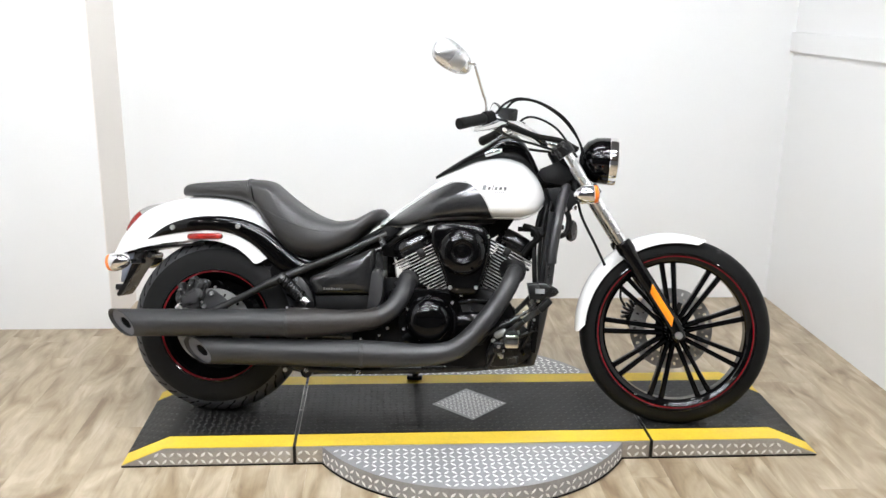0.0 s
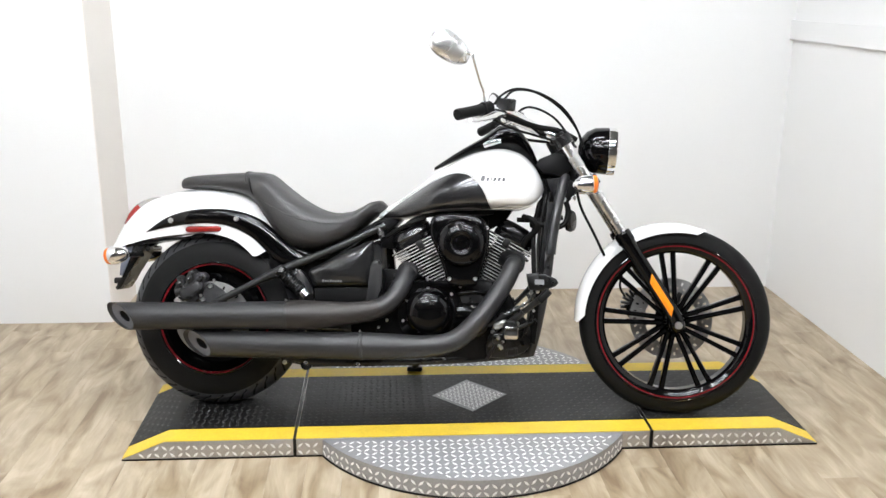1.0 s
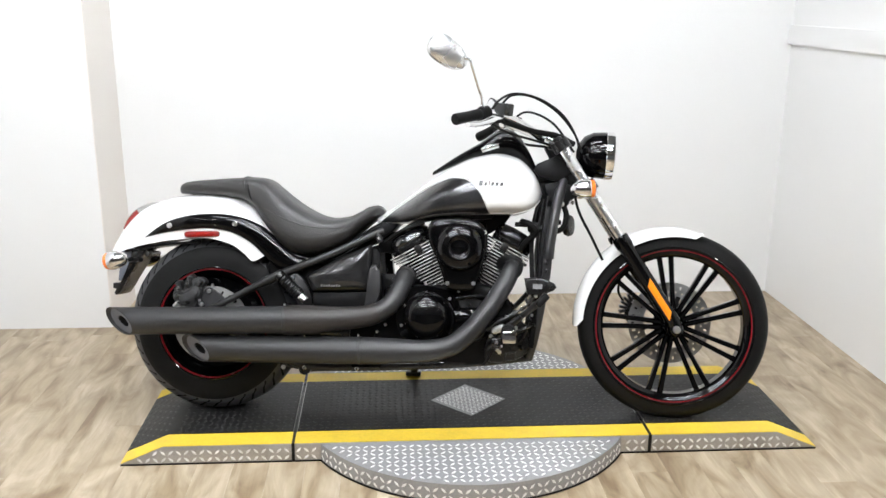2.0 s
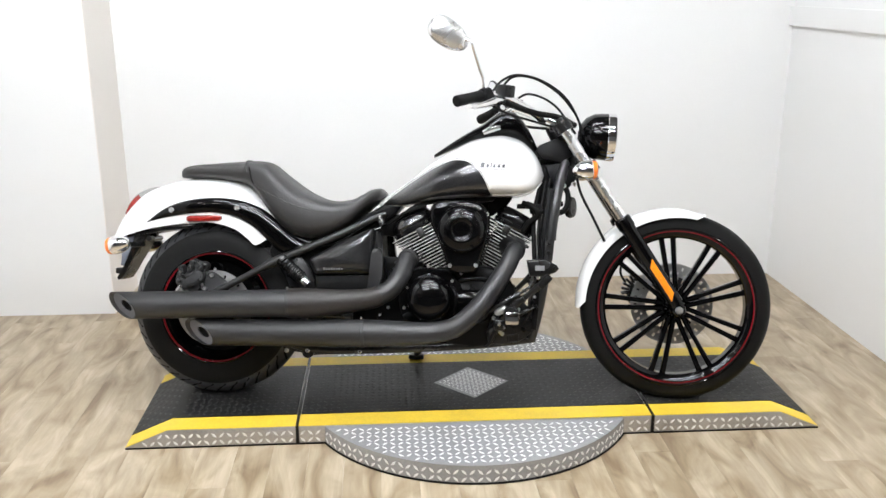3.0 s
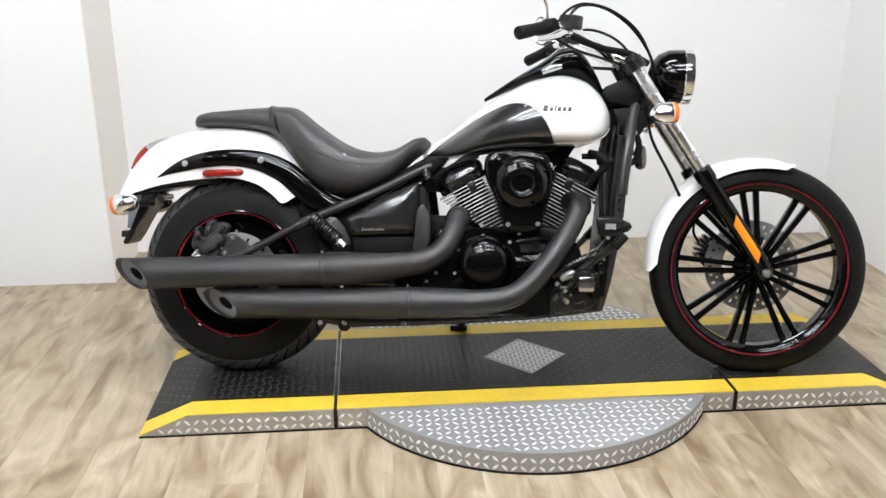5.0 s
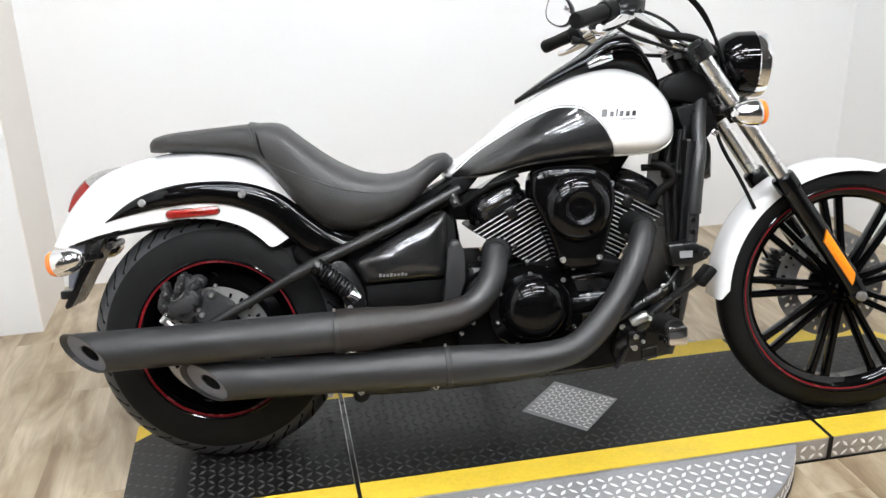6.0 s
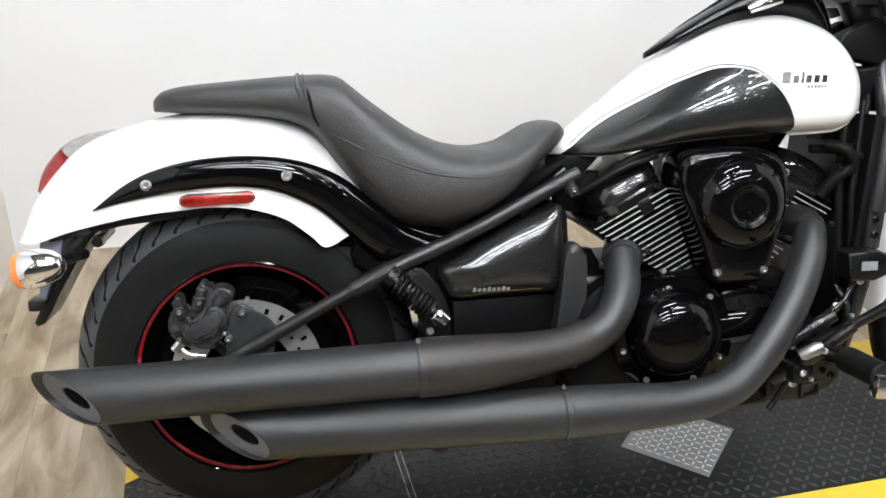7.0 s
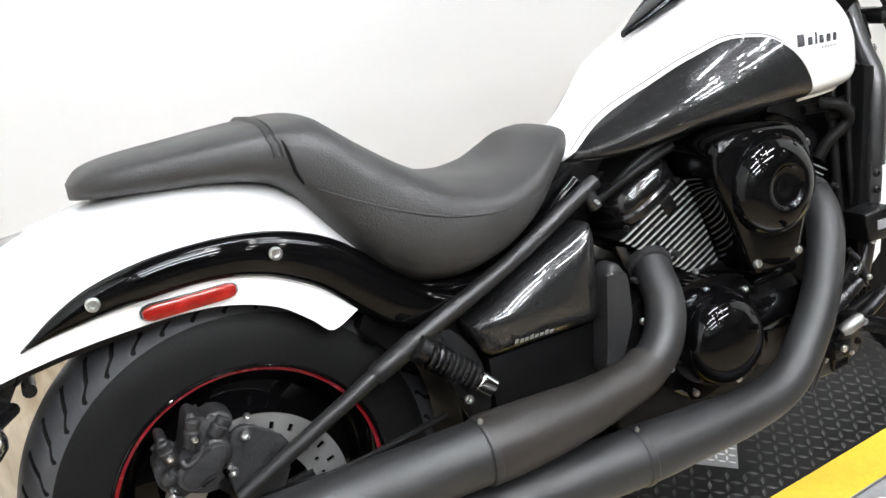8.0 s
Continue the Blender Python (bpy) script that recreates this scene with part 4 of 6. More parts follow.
def fork():
    for s in (-1, 1):
        bm = bmesh.new()
        tube(bm, [fork_at(0.985, s * 0.102), fork_at(0.6, s * 0.102)], 0.0205, 28, 1)
        f = part("fork_leg", bm, SATIN_CHROME, bike, "chrome fork tube with black slider")
        bm = bmesh.new()
        tube(bm, [fork_at(0.657, s * 0.102), fork_at(0.65, s * 0.102), fork_at(0.625, s * 0.102), fork_at(0.61, s * 0.102), fork_at(0.45, s * 0.1), fork_at(0.36, s * 0.094), (1.656, s * 0.092, 0.336), (1.666, s * 0.092, 0.316)], [0.027, 0.0305, 0.031, 0.027, 0.0262, 0.0265, 0.029, 0.022], 28, 4)
        sl = part("slider", bm, GLOSS, f, "satin black fork slider")
        bm = bmesh.new()
        a, b = fork_at(0.5, s * 0.133), fork_at(0.383, s * 0.131)
        d = (b - a).normalized()
        n = Vector((d.z, 0, -d.x))
        rings = [[a + d * (k * (b - a).length) + n * (w * 0.0115) + d * (0.012 * w) + Vector((0, h * s, 0)) for w, h in ((-1, -0.006), (1, -0.006), (1, 0), (0.6, 0.003), (-0.6, 0.003), (-1, 0))] for k, in ((0.0,), (0.08,), (0.92,), (1.0,))]
        loft(bm, rings)
        part("reflector", bm, ORANGE, sl, "long orange side reflector")
        bm = bmesh.new()
        lathe(bm, [(0.0005, 0.0), (0.013, 0.0), (0.013, 0.008), (0.01, 0.012), (0.0005, 0.012)], (FA.x, s * 0.122, FA.z), (0, s, 0), 20)
        part("axle_cap", bm, STEEL, sl, "steel axle cap")


fork()


# ---- engine ----
def turned(bm, verts_before, m):
    vs = [v for v in bm.verts if v not in verts_before]
    bmesh.ops.transform(bm, matrix=m, verts=vs)


def cylinder_unit(base, angle, fins, left, right, face, label):
    """A finned cylinder with its head. base is the foot of its axis, angle its lean forward in degrees; left and right give the fins' reach to both sides at the foot and at the top."""
    m = Matrix.Translation(base) @ Euler((0, radians(angle), 0)).to_matrix().to_4x4()
    pitch = 0.0112
    top = pitch * fins
    sgn = 1 if angle > 0 else -1
    bm = bmesh.new()
    lathe(bm, [(0.05, -0.06), (0.055, top)], (sgn * 0.018, 0, 0), (0, 0, 1), 32)
    bmesh.ops.transform(bm, matrix=m, verts=bm.verts)
    body = part("cylinder", bm, SATIN, bike, label)

    def slice_bm(x0, x1, y0, y1, t, z, q):
        """One flat fin with rounded corners and a soft rim."""
        bm = bmesh.new()
        out = []
        for cx, cy, a0 in ((x1 - q, y1 - q, 0), (x0 + q, y1 - q, 90), (x0 + q, y0 + q, 180), (x1 - q, y0 + q, 270)):
            for k in range(5):
                a = radians(a0 + 22.5 * k)
                out.append((cx + q * math.cos(a), cy + q * math.sin(a)))
        mx, my = (x0 + x1) / 2, (y0 + y1) / 2
        loft(bm, [[Vector((mx + (x - mx) * f, my + (y - my) * f, z + h)) for x, y in out] for h, f in ((-t / 2, 0.985), (-t * 0.2, 1.0), (t * 0.2, 1.0), (t / 2, 0.985))])
        bmesh.ops.transform(bm, matrix=m, verts=bm.verts)
        return bm

    for k in range(fins):
        f = (k + 0.5) / fins
        x0, x1 = left[0] + (left[1] - left[0]) * f, right[0] + (right[1] - right[0]) * f
        z = pitch * (k + 0.5)
        b0, b1 = (x0, x1 + 0.02) if sgn < 0 else (x0 - 0.02, x1)
        part("fin", slice_bm(b0 - 0.002, b1 + 0.002, -face, face, 0.0058, z, 0.012), PLASTIC, body)
        # bare machined rim along the outer side of the fin
        part("fin_edge", slice_bm(x0, x1, -face - 0.0022, -face + 0.012, 0.0025, z, 0.004), FIN, body, "bare machined fin edge")
    # head: a low collar, then a broad rocker cover that swells to one side
    xc, hw = (left[1] + right[1]) / 2 - sgn * 0.008, (right[1] - left[1]) / 2 - 0.003
    bm = bmesh.new()
    rings = []
    for h, f, dx in ((-0.002, 0.97, 0), (0.002, 1.0, 0), (0.014, 1.0, 0), (0.018, 0.965, 0), (0.021, 0.965, 0.001), (0.027, 0.99, 0.002), (0.038, 0.97, 0.003), (0.049, 0.9, 0.005), (0.058, 0.78, 0.006), (0.063, 0.6, 0.006), (0.065, 0.3, 0.006)):
        rings.append([Vector((xc - sgn * dx + hw * f * math.copysign(abs(math.cos(q)) ** 0.62, math.cos(q)), (face + 0.006) * (0.3 + 0.7 * f) * math.copysign(abs(math.sin(q)) ** 0.55, math.sin(q)), top + h)) for q in (2 * math.pi * k / 56 for k in range(56))])
    loft(bm, rings)
    bmesh.ops.transform(bm, matrix=m, verts=bm.verts)
    head = part("cylinder_head", bm, ROCKER, body, "glossy black rocker cover", 30)
    for x in (left[1] + 0.022, right[1] - 0.022):
        bolt("head_bolt", m @ Vector((x, -face, top + 0.008)), head, 0.005, (0, -1, 0), SATIN)
    bm = bmesh.new()
    box(bm, (xc - 0.017 * sgn - 0.013, -face - 0.005, top - 0.03), (xc - 0.017 * sgn + 0.013, -face + 0.022, top + 0.001), 0.004, m)
    part("plug_cap", bm, SATIN, body, "square black spark plug cap")
    return body


def engine():
    cylinder_unit((0.824, 0.0, 0.455), -28.0, 16, (-0.018, -0.116), (0.018, 0.05), 0.132, "black finned rear cylinder with bare fin edges")
    cylinder_unit((0.968, 0.0, 0.461), 28.0, 16, (-0.016, -0.054), (0.02, 0.1), 0.098, "black finned front cylinder with bare fin edges")
    bm = bmesh.new()
    plate(bm, rounded([(0.6, 0.235), (0.6, 0.38), (0.66, 0.455), (0.78, 0.47), (0.9, 0.475), (1.0, 0.47), (1.075, 0.4), (1.07, 0.26), (0.98, 0.2), (0.72, 0.195)], 4), -0.14, 0.14, 0.012)
    case = part("crankcase", bm, PLASTIC, bike, "gloss black crankcase")
    # side casting round the clutch, then the dome
    bm = bmesh.new()
    plate(bm, rounded([(0.672, 0.33), (0.675, 0.41), (0.715, 0.458), (0.78, 0.468), (0.86, 0.45), (0.89, 0.4), (0.9, 0.32), (0.87, 0.275), (0.79, 0.255), (0.71, 0.27)], 5), -0.17, -0.12, 0.012, 3)
    side = part("case_cover", bm, GLOSS, case, "gloss black engine side casting")
    cx, cz = 0.777, 0.365
    bm = bmesh.new()
    lathe(bm, [(0.079, 0.036), (0.0775, 0.046), (0.0735, 0.056), (0.066, 0.0655), (0.055, 0.0735), (0.04, 0.079), (0.022, 0.082), (0.0005, 0.083)], (cx, -0.158, cz), (0, -1, 0), 64)
    cl = part("clutch_cover", bm, GLOSS, case, "domed gloss black clutch cover")
    bm = bmesh.new()
    lathe(bm, [(0.085, 0.0), (0.085, 0.012), (0.0825, 0.016), (0.0815, 0.032), (0.0802, 0.037), (0.076, 0.037)], (cx, -0.158, cz), (0, -1, 0), 64)
    part("cover_skirt", bm, GLOSS, cl)
    bm = bmesh.new()
    tube(bm, [(0.848, -0.18, 0.415), (0.862, -0.182, 0.385), (0.866, -0.182, 0.345), (0.855, -0.18, 0.305)], [0.006, 0.009, 0.009, 0.006], 10, 5)
    part("cover_rib", bm, GLOSS, cl)
    for x, z in ((0.773, 0.446), (0.855, 0.427), (0.879, 0.308), (0.688, 0.331), (0.699, 0.401), (0.735, 0.272), (0.828, 0.269)):
        bolt("cover_screw", (x, -0.17, z), side, 0.0058)
    for x, z in ((0.77, 0.476), (0.69, 0.452), (0.885, 0.452), (0.915, 0.41), (0.96, 0.402)):
        bolt("case_bolt", (x, -0.15, z), case, 0.0055)
    # gear case beside it
    bm = bmesh.new()
    plate(bm, rounded([(0.85, 0.285), (0.85, 0.4), (0.9, 0.435), (0.98, 0.42), (1.0, 0.34), (0.96, 0.28)], 5), -0.16, -0.12, 0.015, 4)
    part("gear_cover", bm, SATIN, case, "gloss black side cover")
    bm = bmesh.new()
    tube(bm, [(0.862, -0.128, 0.36), (0.872, -0.128, 0.36), (0.99, -0.128, 0.364), (1.005, -0.128, 0.364)], [0.04, 0.047, 0.047, 0.038], 32, 2)
    part("starter_housing", bm, GLOSS, case, "gloss black cylindrical housing")
    bm = bmesh.new()
    tube(bm, [(0.88, -0.16, 0.428), (0.93, -0.165, 0.436), (0.985, -0.15, 0.43)], 0.009, 12, 4)
    part("coolant_pipe", bm, GLOSS, case)
    # air cleaner: a rounded teardrop cover between the cylinders
    out = rounded([(0.776, 0.657), (0.784, 0.69), (0.815, 0.703), (0.877, 0.707), (0.941, 0.699), (0.974, 0.674), (0.983, 0.627), (0.973, 0.565), (0.955, 0.503), (0.942, 0.465), (0.922, 0.456), (0.857, 0.458), (0.838, 0.477), (0.826, 0.515), (0.803, 0.574), (0.782, 0.619)], 4)
    cx, cz = 0.889, 0.6
    bm = bmesh.new()
    rings = []
    for y, s in ((-0.1, 0.96), (-0.13, 1.0), (-0.192, 1.0), (-0.203, 0.985), (-0.209, 0.955), (-0.213, 0.9)):
        rings.append([Vector((cx + (x - cx) * s, y, cz + (z - cz) * s)) for x, z in out])
    # flat face with a raised round bowl above
    for y, s in ((-0.215, 0.8), (-0.216, 0.6)):
        rings.append([Vector((cx + (x - cx) * s, y, cz + 0.008 + (z - cz - 0.008) * s)) for x, z in out])
    loft(bm, rings)
    air = part("air_cleaner", bm, GLOSS, bike, "gloss black air cleaner cover")
    bm = bmesh.new()
    lathe(bm, [(0.0845, -0.004), (0.0835, 0.006), (0.08, 0.016), (0.073, 0.025), (0.063, 0.0325), (0.052, 0.037), (0.043, 0.0388), (0.0375, 0.0388), (0.0352, 0.0375), (0.0335, 0.0345), (0.03, 0.0325), (0.021, 0.0315), (0.012, 0.0325), (0.0005, 0.0335)], (0.887, -0.211, 0.606), (0, -1, 0), 64)
    part("air_bowl", bm, GLOSS, air, "round dished centre of the air cleaner")
    for x, z, y in ((0.796, 0.657, -0.204), (0.972, 0.659, -0.203), (0.847, 0.482, -0.211), (0.936, 0.484, -0.211)):
        bolt("cover_bolt", (x, y, z), air, 0.0075, h=0.008)
    # exhaust port collars
    for p, d in (((0.699, -0.122, 0.5), (0.3, 0.78, 0.4)), ((1.072, -0.115, 0.535), (0.2, 0.8, 0.42))):
        bm = bmesh.new()
        lathe(bm, [(0.034, -0.011), (0.0375, -0.009), (0.0375, 0.007), (0.034, 0.009)], p, d, 32)
        part("port_collar", bm, CAST, bike, "dark metal exhaust port collar")
        end = Vector(p) + Vector((0.06 if p[0] < 0.9 else -0.05, 0.1, 0.03))
        bm = bmesh.new()
        tube(bm, [p, Vector(p).lerp(end, 0.4), end], [0.037, 0.044, 0.05], 24, 4)
        port = part("exhaust_port", bm, SATIN, bike, "black cast exhaust port")
        for k in (-1, 1):
            bolt("port_nut", Vector(p) + Vector((0.044 * k, -0.012, 0.012 * k)), port, 0.0055, (0, -1, 0), CAST, 0.012)
    # inner mass of intake and wiring between the cylinders and under the tank
    bm = bmesh.new()
    box(bm, (0.82, -0.06, 0.55), (0.985, 0.06, 0.705), 0.02)
    part("intake_box", bm, PLASTIC, bike, "black intake box under the tank")
    bm = bmesh.new()
    plate(bm, rounded([(0.765, 0.712), (0.8, 0.735), (0.99, 0.735), (1.0, 0.715), (0.97, 0.705), (0.8, 0.704)], 2), -0.1, 0.1, 0.004)
    tray = part("tank_tray", bm, SATIN, bike, "black bracket rail under the tank")
    for k in range(9):
        bolt("tray_clip", (0.8 + 0.022 * k, -0.101, 0.722 + (0.004 if k % 3 else -0.003)), tray, 0.004 + 0.0012 * (k % 2), mat=GLOSS)
    bm = bmesh.new()
    box(bm, (0.62, -0.1, 0.25), (0.76, 0.1, 0.465), 0.02)
    part("gearbox", bm, SATIN, bike, "satin black gearbox housing")


engine()


# ---- frame, swingarm and shock ----
def frame_tubes():
    def rail(name, pts, r, mat=SATIN, label="", sm=6, seg=14):
        bm = bmesh.new()
        tube(bm, pts, r, seg, sm)
        return part(name, bm, mat, bike, label)

    for s in (-1, 1):
        rail("swingarm_stay", [(-0.03, s * 0.14, 0.352), (0.1, s * 0.143, 0.42), (0.205, s * 0.145, 0.475)], [0.0118, 0.012, 0.0125], RAIL, "slim black swingarm stay")
        rail("stay_sleeve", [(0.19, s * 0.145, 0.467), (0.2, s * 0.145, 0.472), (0.235, s * 0.145, 0.489), (0.262, s * 0.145, 0.503)], [0.0145, 0.0162, 0.0165, 0.0165], RAIL)
        rail("frame_rail", [(0.25, s * 0.145, 0.497), (0.43, s * 0.137, 0.573), (0.569, s * 0.122, 0.64), (0.615, s * 0.115, 0.66)], [0.0148, 0.0138, 0.0132, 0.0125], RAIL, "black upper frame rail")
        rail("lower_rail", [(0.24, s * 0.12, 0.215), (0.36, s * 0.13, 0.178), (0.6, s * 0.13, 0.18), (0.9, s * 0.125, 0.197), (1.06, s * 0.11, 0.213), (1.14, s * 0.1, 0.222)], 0.016, SATIN, "black lower frame tube")
        rail("down_tube", [(1.25, s * 0.055, 0.85), (1.23, s * 0.1, 0.78), (1.215, s * 0.14, 0.72), (1.2, s * 0.15, 0.62), (1.196, s * 0.15, 0.572)], 0.018, TUBE_GREY, "matte black frame down tube")
        rail("down_tube", [(1.19, s * 0.148, 0.52), (1.176, s * 0.145, 0.42), (1.155, s * 0.13, 0.3), (1.135, s * 0.11, 0.215)], 0.0145, TUBE_GREY, "matte black lower frame down tube")
        bm = bmesh.new()
        plate(bm, [(1.177, 0.58), (1.209, 0.58), (1.206, 0.545), (1.202, 0.5), (1.173, 0.5), (1.176, 0.54)], min(s * 0.158, s * 0.14), max(s * 0.158, s * 0.14), 0.003)
        part("tube_plate", bm, TUBE_GREY, bike, "flat bolted plate on the down tube")
        rail("swingarm", [(0.0, s * 0.12, 0.316), (0.25, s * 0.13, 0.31), (0.5, s * 0.11, 0.3)], 0.022, SATIN, "black swingarm beam")
        rail("seat_rail", [(0.2, s * 0.085, 0.61), (0.3, s * 0.105, 0.565), (0.42, s * 0.1, 0.55), (0.6, s * 0.08, 0.66)], 0.015, GLOSS)
        bm = bmesh.new()
        tube(bm, [(0.592, s * 0.12, 0.652), (0.606, s * 0.125, 0.62)], [0.012, 0.011], 14, 1)
        lug = part("rail_lug", bm, TUBE_GREY, bike, "black lug at the end of the frame rail")
        bolt("lug_screw", (0.6, s * 0.136, 0.632), lug, 0.005, (0, s, 0))
    bm = bmesh.new()
    plate(bm, [(0.42, 0.55), (0.585, 0.615), (0.645, 0.66), (0.672, 0.69), (0.6, 0.69), (0.5, 0.63), (0.42, 0.6)], -0.075, 0.075, 0.006)
    part("seat_base", bm, PLASTIC, bike, "black seat base")
    # fixing plates on the down tube
    for z in (0.557, 0.528):
        bolt("tube_bolt", (1.19, -0.158, z), bike, 0.0075, mat=SATIN)
    # backbone and steering head
    rail("backbone", [(0.73, 0, 0.75), (0.8, 0, 0.76), (0.9, 0, 0.775), (1.2, 0, 0.87)], 0.03)
    rail("steering_head", [(1.215, 0, 0.985), (1.315, 0, 0.8)], 0.036, SATIN, "black steering head", 1, 20)
    # curved rail that carries the rear mudguard, gloss black
    for s in (-1, 1):
        bm = bmesh.new()
        top = [(-0.246, 0.624), (-0.2, 0.66), (-0.156, 0.684), (-0.1, 0.7), (-0.045, 0.709), (0.02, 0.711), (0.08, 0.705), (0.135, 0.69), (0.185, 0.665), (0.235, 0.625), (0.29, 0.58), (0.34, 0.55)]
        low = [(-0.246, 0.62), (-0.2, 0.631), (-0.133, 0.644), (-0.08, 0.652), (-0.03, 0.655), (0.02, 0.653), (0.07, 0.642), (0.11, 0.624), (0.148, 0.6), (0.195, 0.555), (0.245, 0.515), (0.33, 0.5)]
        a, b = spline([(x, 0, z) for x, z in top], 5), spline([(x, 0, z) for x, z in low], 5)
        rings = []
        for p, q in zip(a, b):
            y = 0.128 - 0.028 * max(0.0, (-p.x - 0.1) / 0.15)
            mid = (p + q) / 2
            rings.append([Vector((c.x, s * yy, c.z)) for c, yy in ((p, y - 0.02), (p.lerp(mid, 0.12), y - 0.003), (p.lerp(mid, 0.4), y + 0.003), (mid, y + 0.005), (q.lerp(mid, 0.4), y + 0.003), (q.lerp(mid, 0.12), y - 0.003), (q, y - 0.02))])
        loft(bm, rings)
        r = part("mudguard_rail", bm, GLOSS, bike, "gloss black curved mudguard rail", 60)
        for x, z, yy in ((-0.151, 0.665, 0.12), (0.087, 0.675, 0.131)):
            bolt("rail_bolt", (x, s * yy, z), r, 0.0095, (0, s, 0), STEEL, 0.008)
    bm = bmesh.new()
    plate(bm, rounded([(0.2, 0.5), (0.22, 0.56), (0.3, 0.57), (0.42, 0.55), (0.5, 0.56), (0.585, 0.6), (0.602, 0.54), (0.605, 0.28), (0.5, 0.19), (0.36, 0.19), (0.335, 0.3), (0.33, 0.42)], 3), -0.095, 0.095, 0.01)
    part("battery_case", bm, PLASTIC, bike, "black inner housing behind the side cover")


frame_tubes()


def shock():
    a, b = Vector((0.262, -0.168, 0.49)), Vector((0.352, -0.185, 0.412))
    d = (b - a)
    u = d.normalized()
    v = u.orthogonal().normalized()
    w = u.cross(v)
    bm = bmesh.new()
    tube(bm, [a, b], 0.0125, 16, 1)
    s = part("shock_absorber", bm, SATIN, bike, "small black spring damper with chrome end")
    bm = bmesh.new()
    pts = [a + d * (0.08 + 0.68 * k / 110) + 0.0185 * (math.cos(2 * math.pi * k / 12.2) * v + math.sin(2 * math.pi * k / 12.2) * w) for k in range(111)]
    tube(bm, pts, 0.0042, 7, 1)
    part("spring", bm, SATIN, s, "black coil spring")
    bm = bmesh.new()
    tube(bm, [a + d * 0.8, a + d * 0.84, a + d * 1.02], [0.014, 0.016, 0.015], 18, 2)
    part("damper_end", bm, CHROME, s, "chrome damper end")
    bm = bmesh.new()
    tube(bm, [a - u * 0.012, a + u * 0.004], 0.021, 18, 1)
    part("spring_seat", bm, SATIN, s)


shock()


def side_covers():
    for s in (-1, 1):
        y0, y1 = s * 0.1, s * 0.158
        bm = bmesh.new()
        out = rounded([(0.35, 0.497), (0.391, 0.521), (0.432, 0.545), (0.474, 0.567), (0.526, 0.589), (0.566, 0.607), (0.577, 0.603), (0.579, 0.58), (0.577, 0.52), (0.572, 0.452), (0.52, 0.446), (0.44, 0.444), (0.375, 0.442), (0.358, 0.465)], 3)
        cx, cz = 0.5, 0.505
        loft(bm, [[Vector((cx + (x - cx) * f, s * y, cz + (z - cz) * f)) for x, z in out] for y, f in ((0.1, 0.98), (0.138, 1.0), (0.148, 0.985), (0.157, 0.93), (0.166, 0.8), (0.172, 0.6), (0.175, 0.35), (0.176, 0.1))])
        c = part("side_cover", bm, METALLIC, bike, "glossy metallic black side cover")
        bm = bmesh.new()
        plate(bm, [(0.372, 0.438), (0.57, 0.444), (0.562, 0.33), (0.375, 0.35)], y0, s * 0.146, 0.006)
        part("lower_cover", bm, PLASTIC, c, "matte black lower cover")
        bm = bmesh.new()
        for k in range(8):
            bar(bm, 0.404 + 0.0088 * k, 0.4605, 0.0062, 0.0088 if k in (0, 3, 6) else 0.0068, 0.12, lambda x, z: s * (0.1755 + 0.42 * (z - 0.4605)))
        part("cover_badge", bm, GREY_MARK, c, "light grey badge as plain bars")
    bm = bmesh.new()
    plate(bm, rounded([(0.556, 0.366), (0.561, 0.412), (0.568, 0.475), (0.574, 0.525), (0.586, 0.54), (0.602, 0.536), (0.611, 0.512), (0.612, 0.45), (0.603, 0.42), (0.58, 0.37)], 4), -0.185, -0.14, 0.012, 3)
    h = part("heat_guard", bm, HEAT, bike, "matte black upright guard beside the exhaust")
    bolt("guard_bolt", (0.578, -0.187, 0.372), h, 0.009, h=0.01)
    # brackets and bolts behind the upper exhaust
    bm = bmesh.new()
    plate(bm, rounded([(0.27, 0.49), (0.32, 0.5), (0.36, 0.44), (0.37, 0.36), (0.33, 0.35), (0.31, 0.42)], 3), -0.14, -0.125, 0.004)
    b = part("bracket", bm, SATIN, bike, "black exhaust hanger")
    bolt("hanger_bolt", (0.33, -0.145, 0.385), b, 0.007)
    for x, z in ((0.6, 0.305), (0.63, 0.33), (0.655, 0.42)):
        bolt("frame_bolt", (x, -0.15, z), bike, 0.006)


side_covers()


# ---- rear lights, bracket, caliper ----
def rounded_bar(bm, x0, x1, zc, h, y0, y1, tilt=0.0, point=0.0):
    """A bar with round ends, or with blunt pointed ones."""
    n = 8
    if point:
        e = h * 1.25
        pts = [(x1, zc - h * 0.35), (x1, zc + h * 0.35), (x1 - e * 0.35, zc + h * 0.8), (x1 - e, zc + h), (x0 + e, zc + h), (x0 + e * 0.35, zc + h * 0.8), (x0, zc + h * 0.35), (x0, zc - h * 0.35), (x0 + e * 0.35, zc - h * 0.8), (x0 + e, zc - h), (x1 - e, zc - h), (x1 - e * 0.35, zc - h * 0.8)]
    else:
        pts = [(x1 - h + h * math.cos(a), zc + h * math.sin(a)) for a in (math.pi * (k / n - 0.5) for k in range(n + 1))]
        pts += [(x0 + h + h * math.cos(a), zc + h * math.sin(a)) for a in (math.pi * (k / n + 0.5) for k in range(n + 1))]
    c, s, mx = math.cos(tilt), math.sin(tilt), (x0 + x1) / 2
    plate(bm, [(mx + (x - mx) * c - (z - zc) * s, zc + (x - mx) * s + (z - zc) * c) for x, z in pts], y0, y1, 0.004 if point else 0.003, 2)


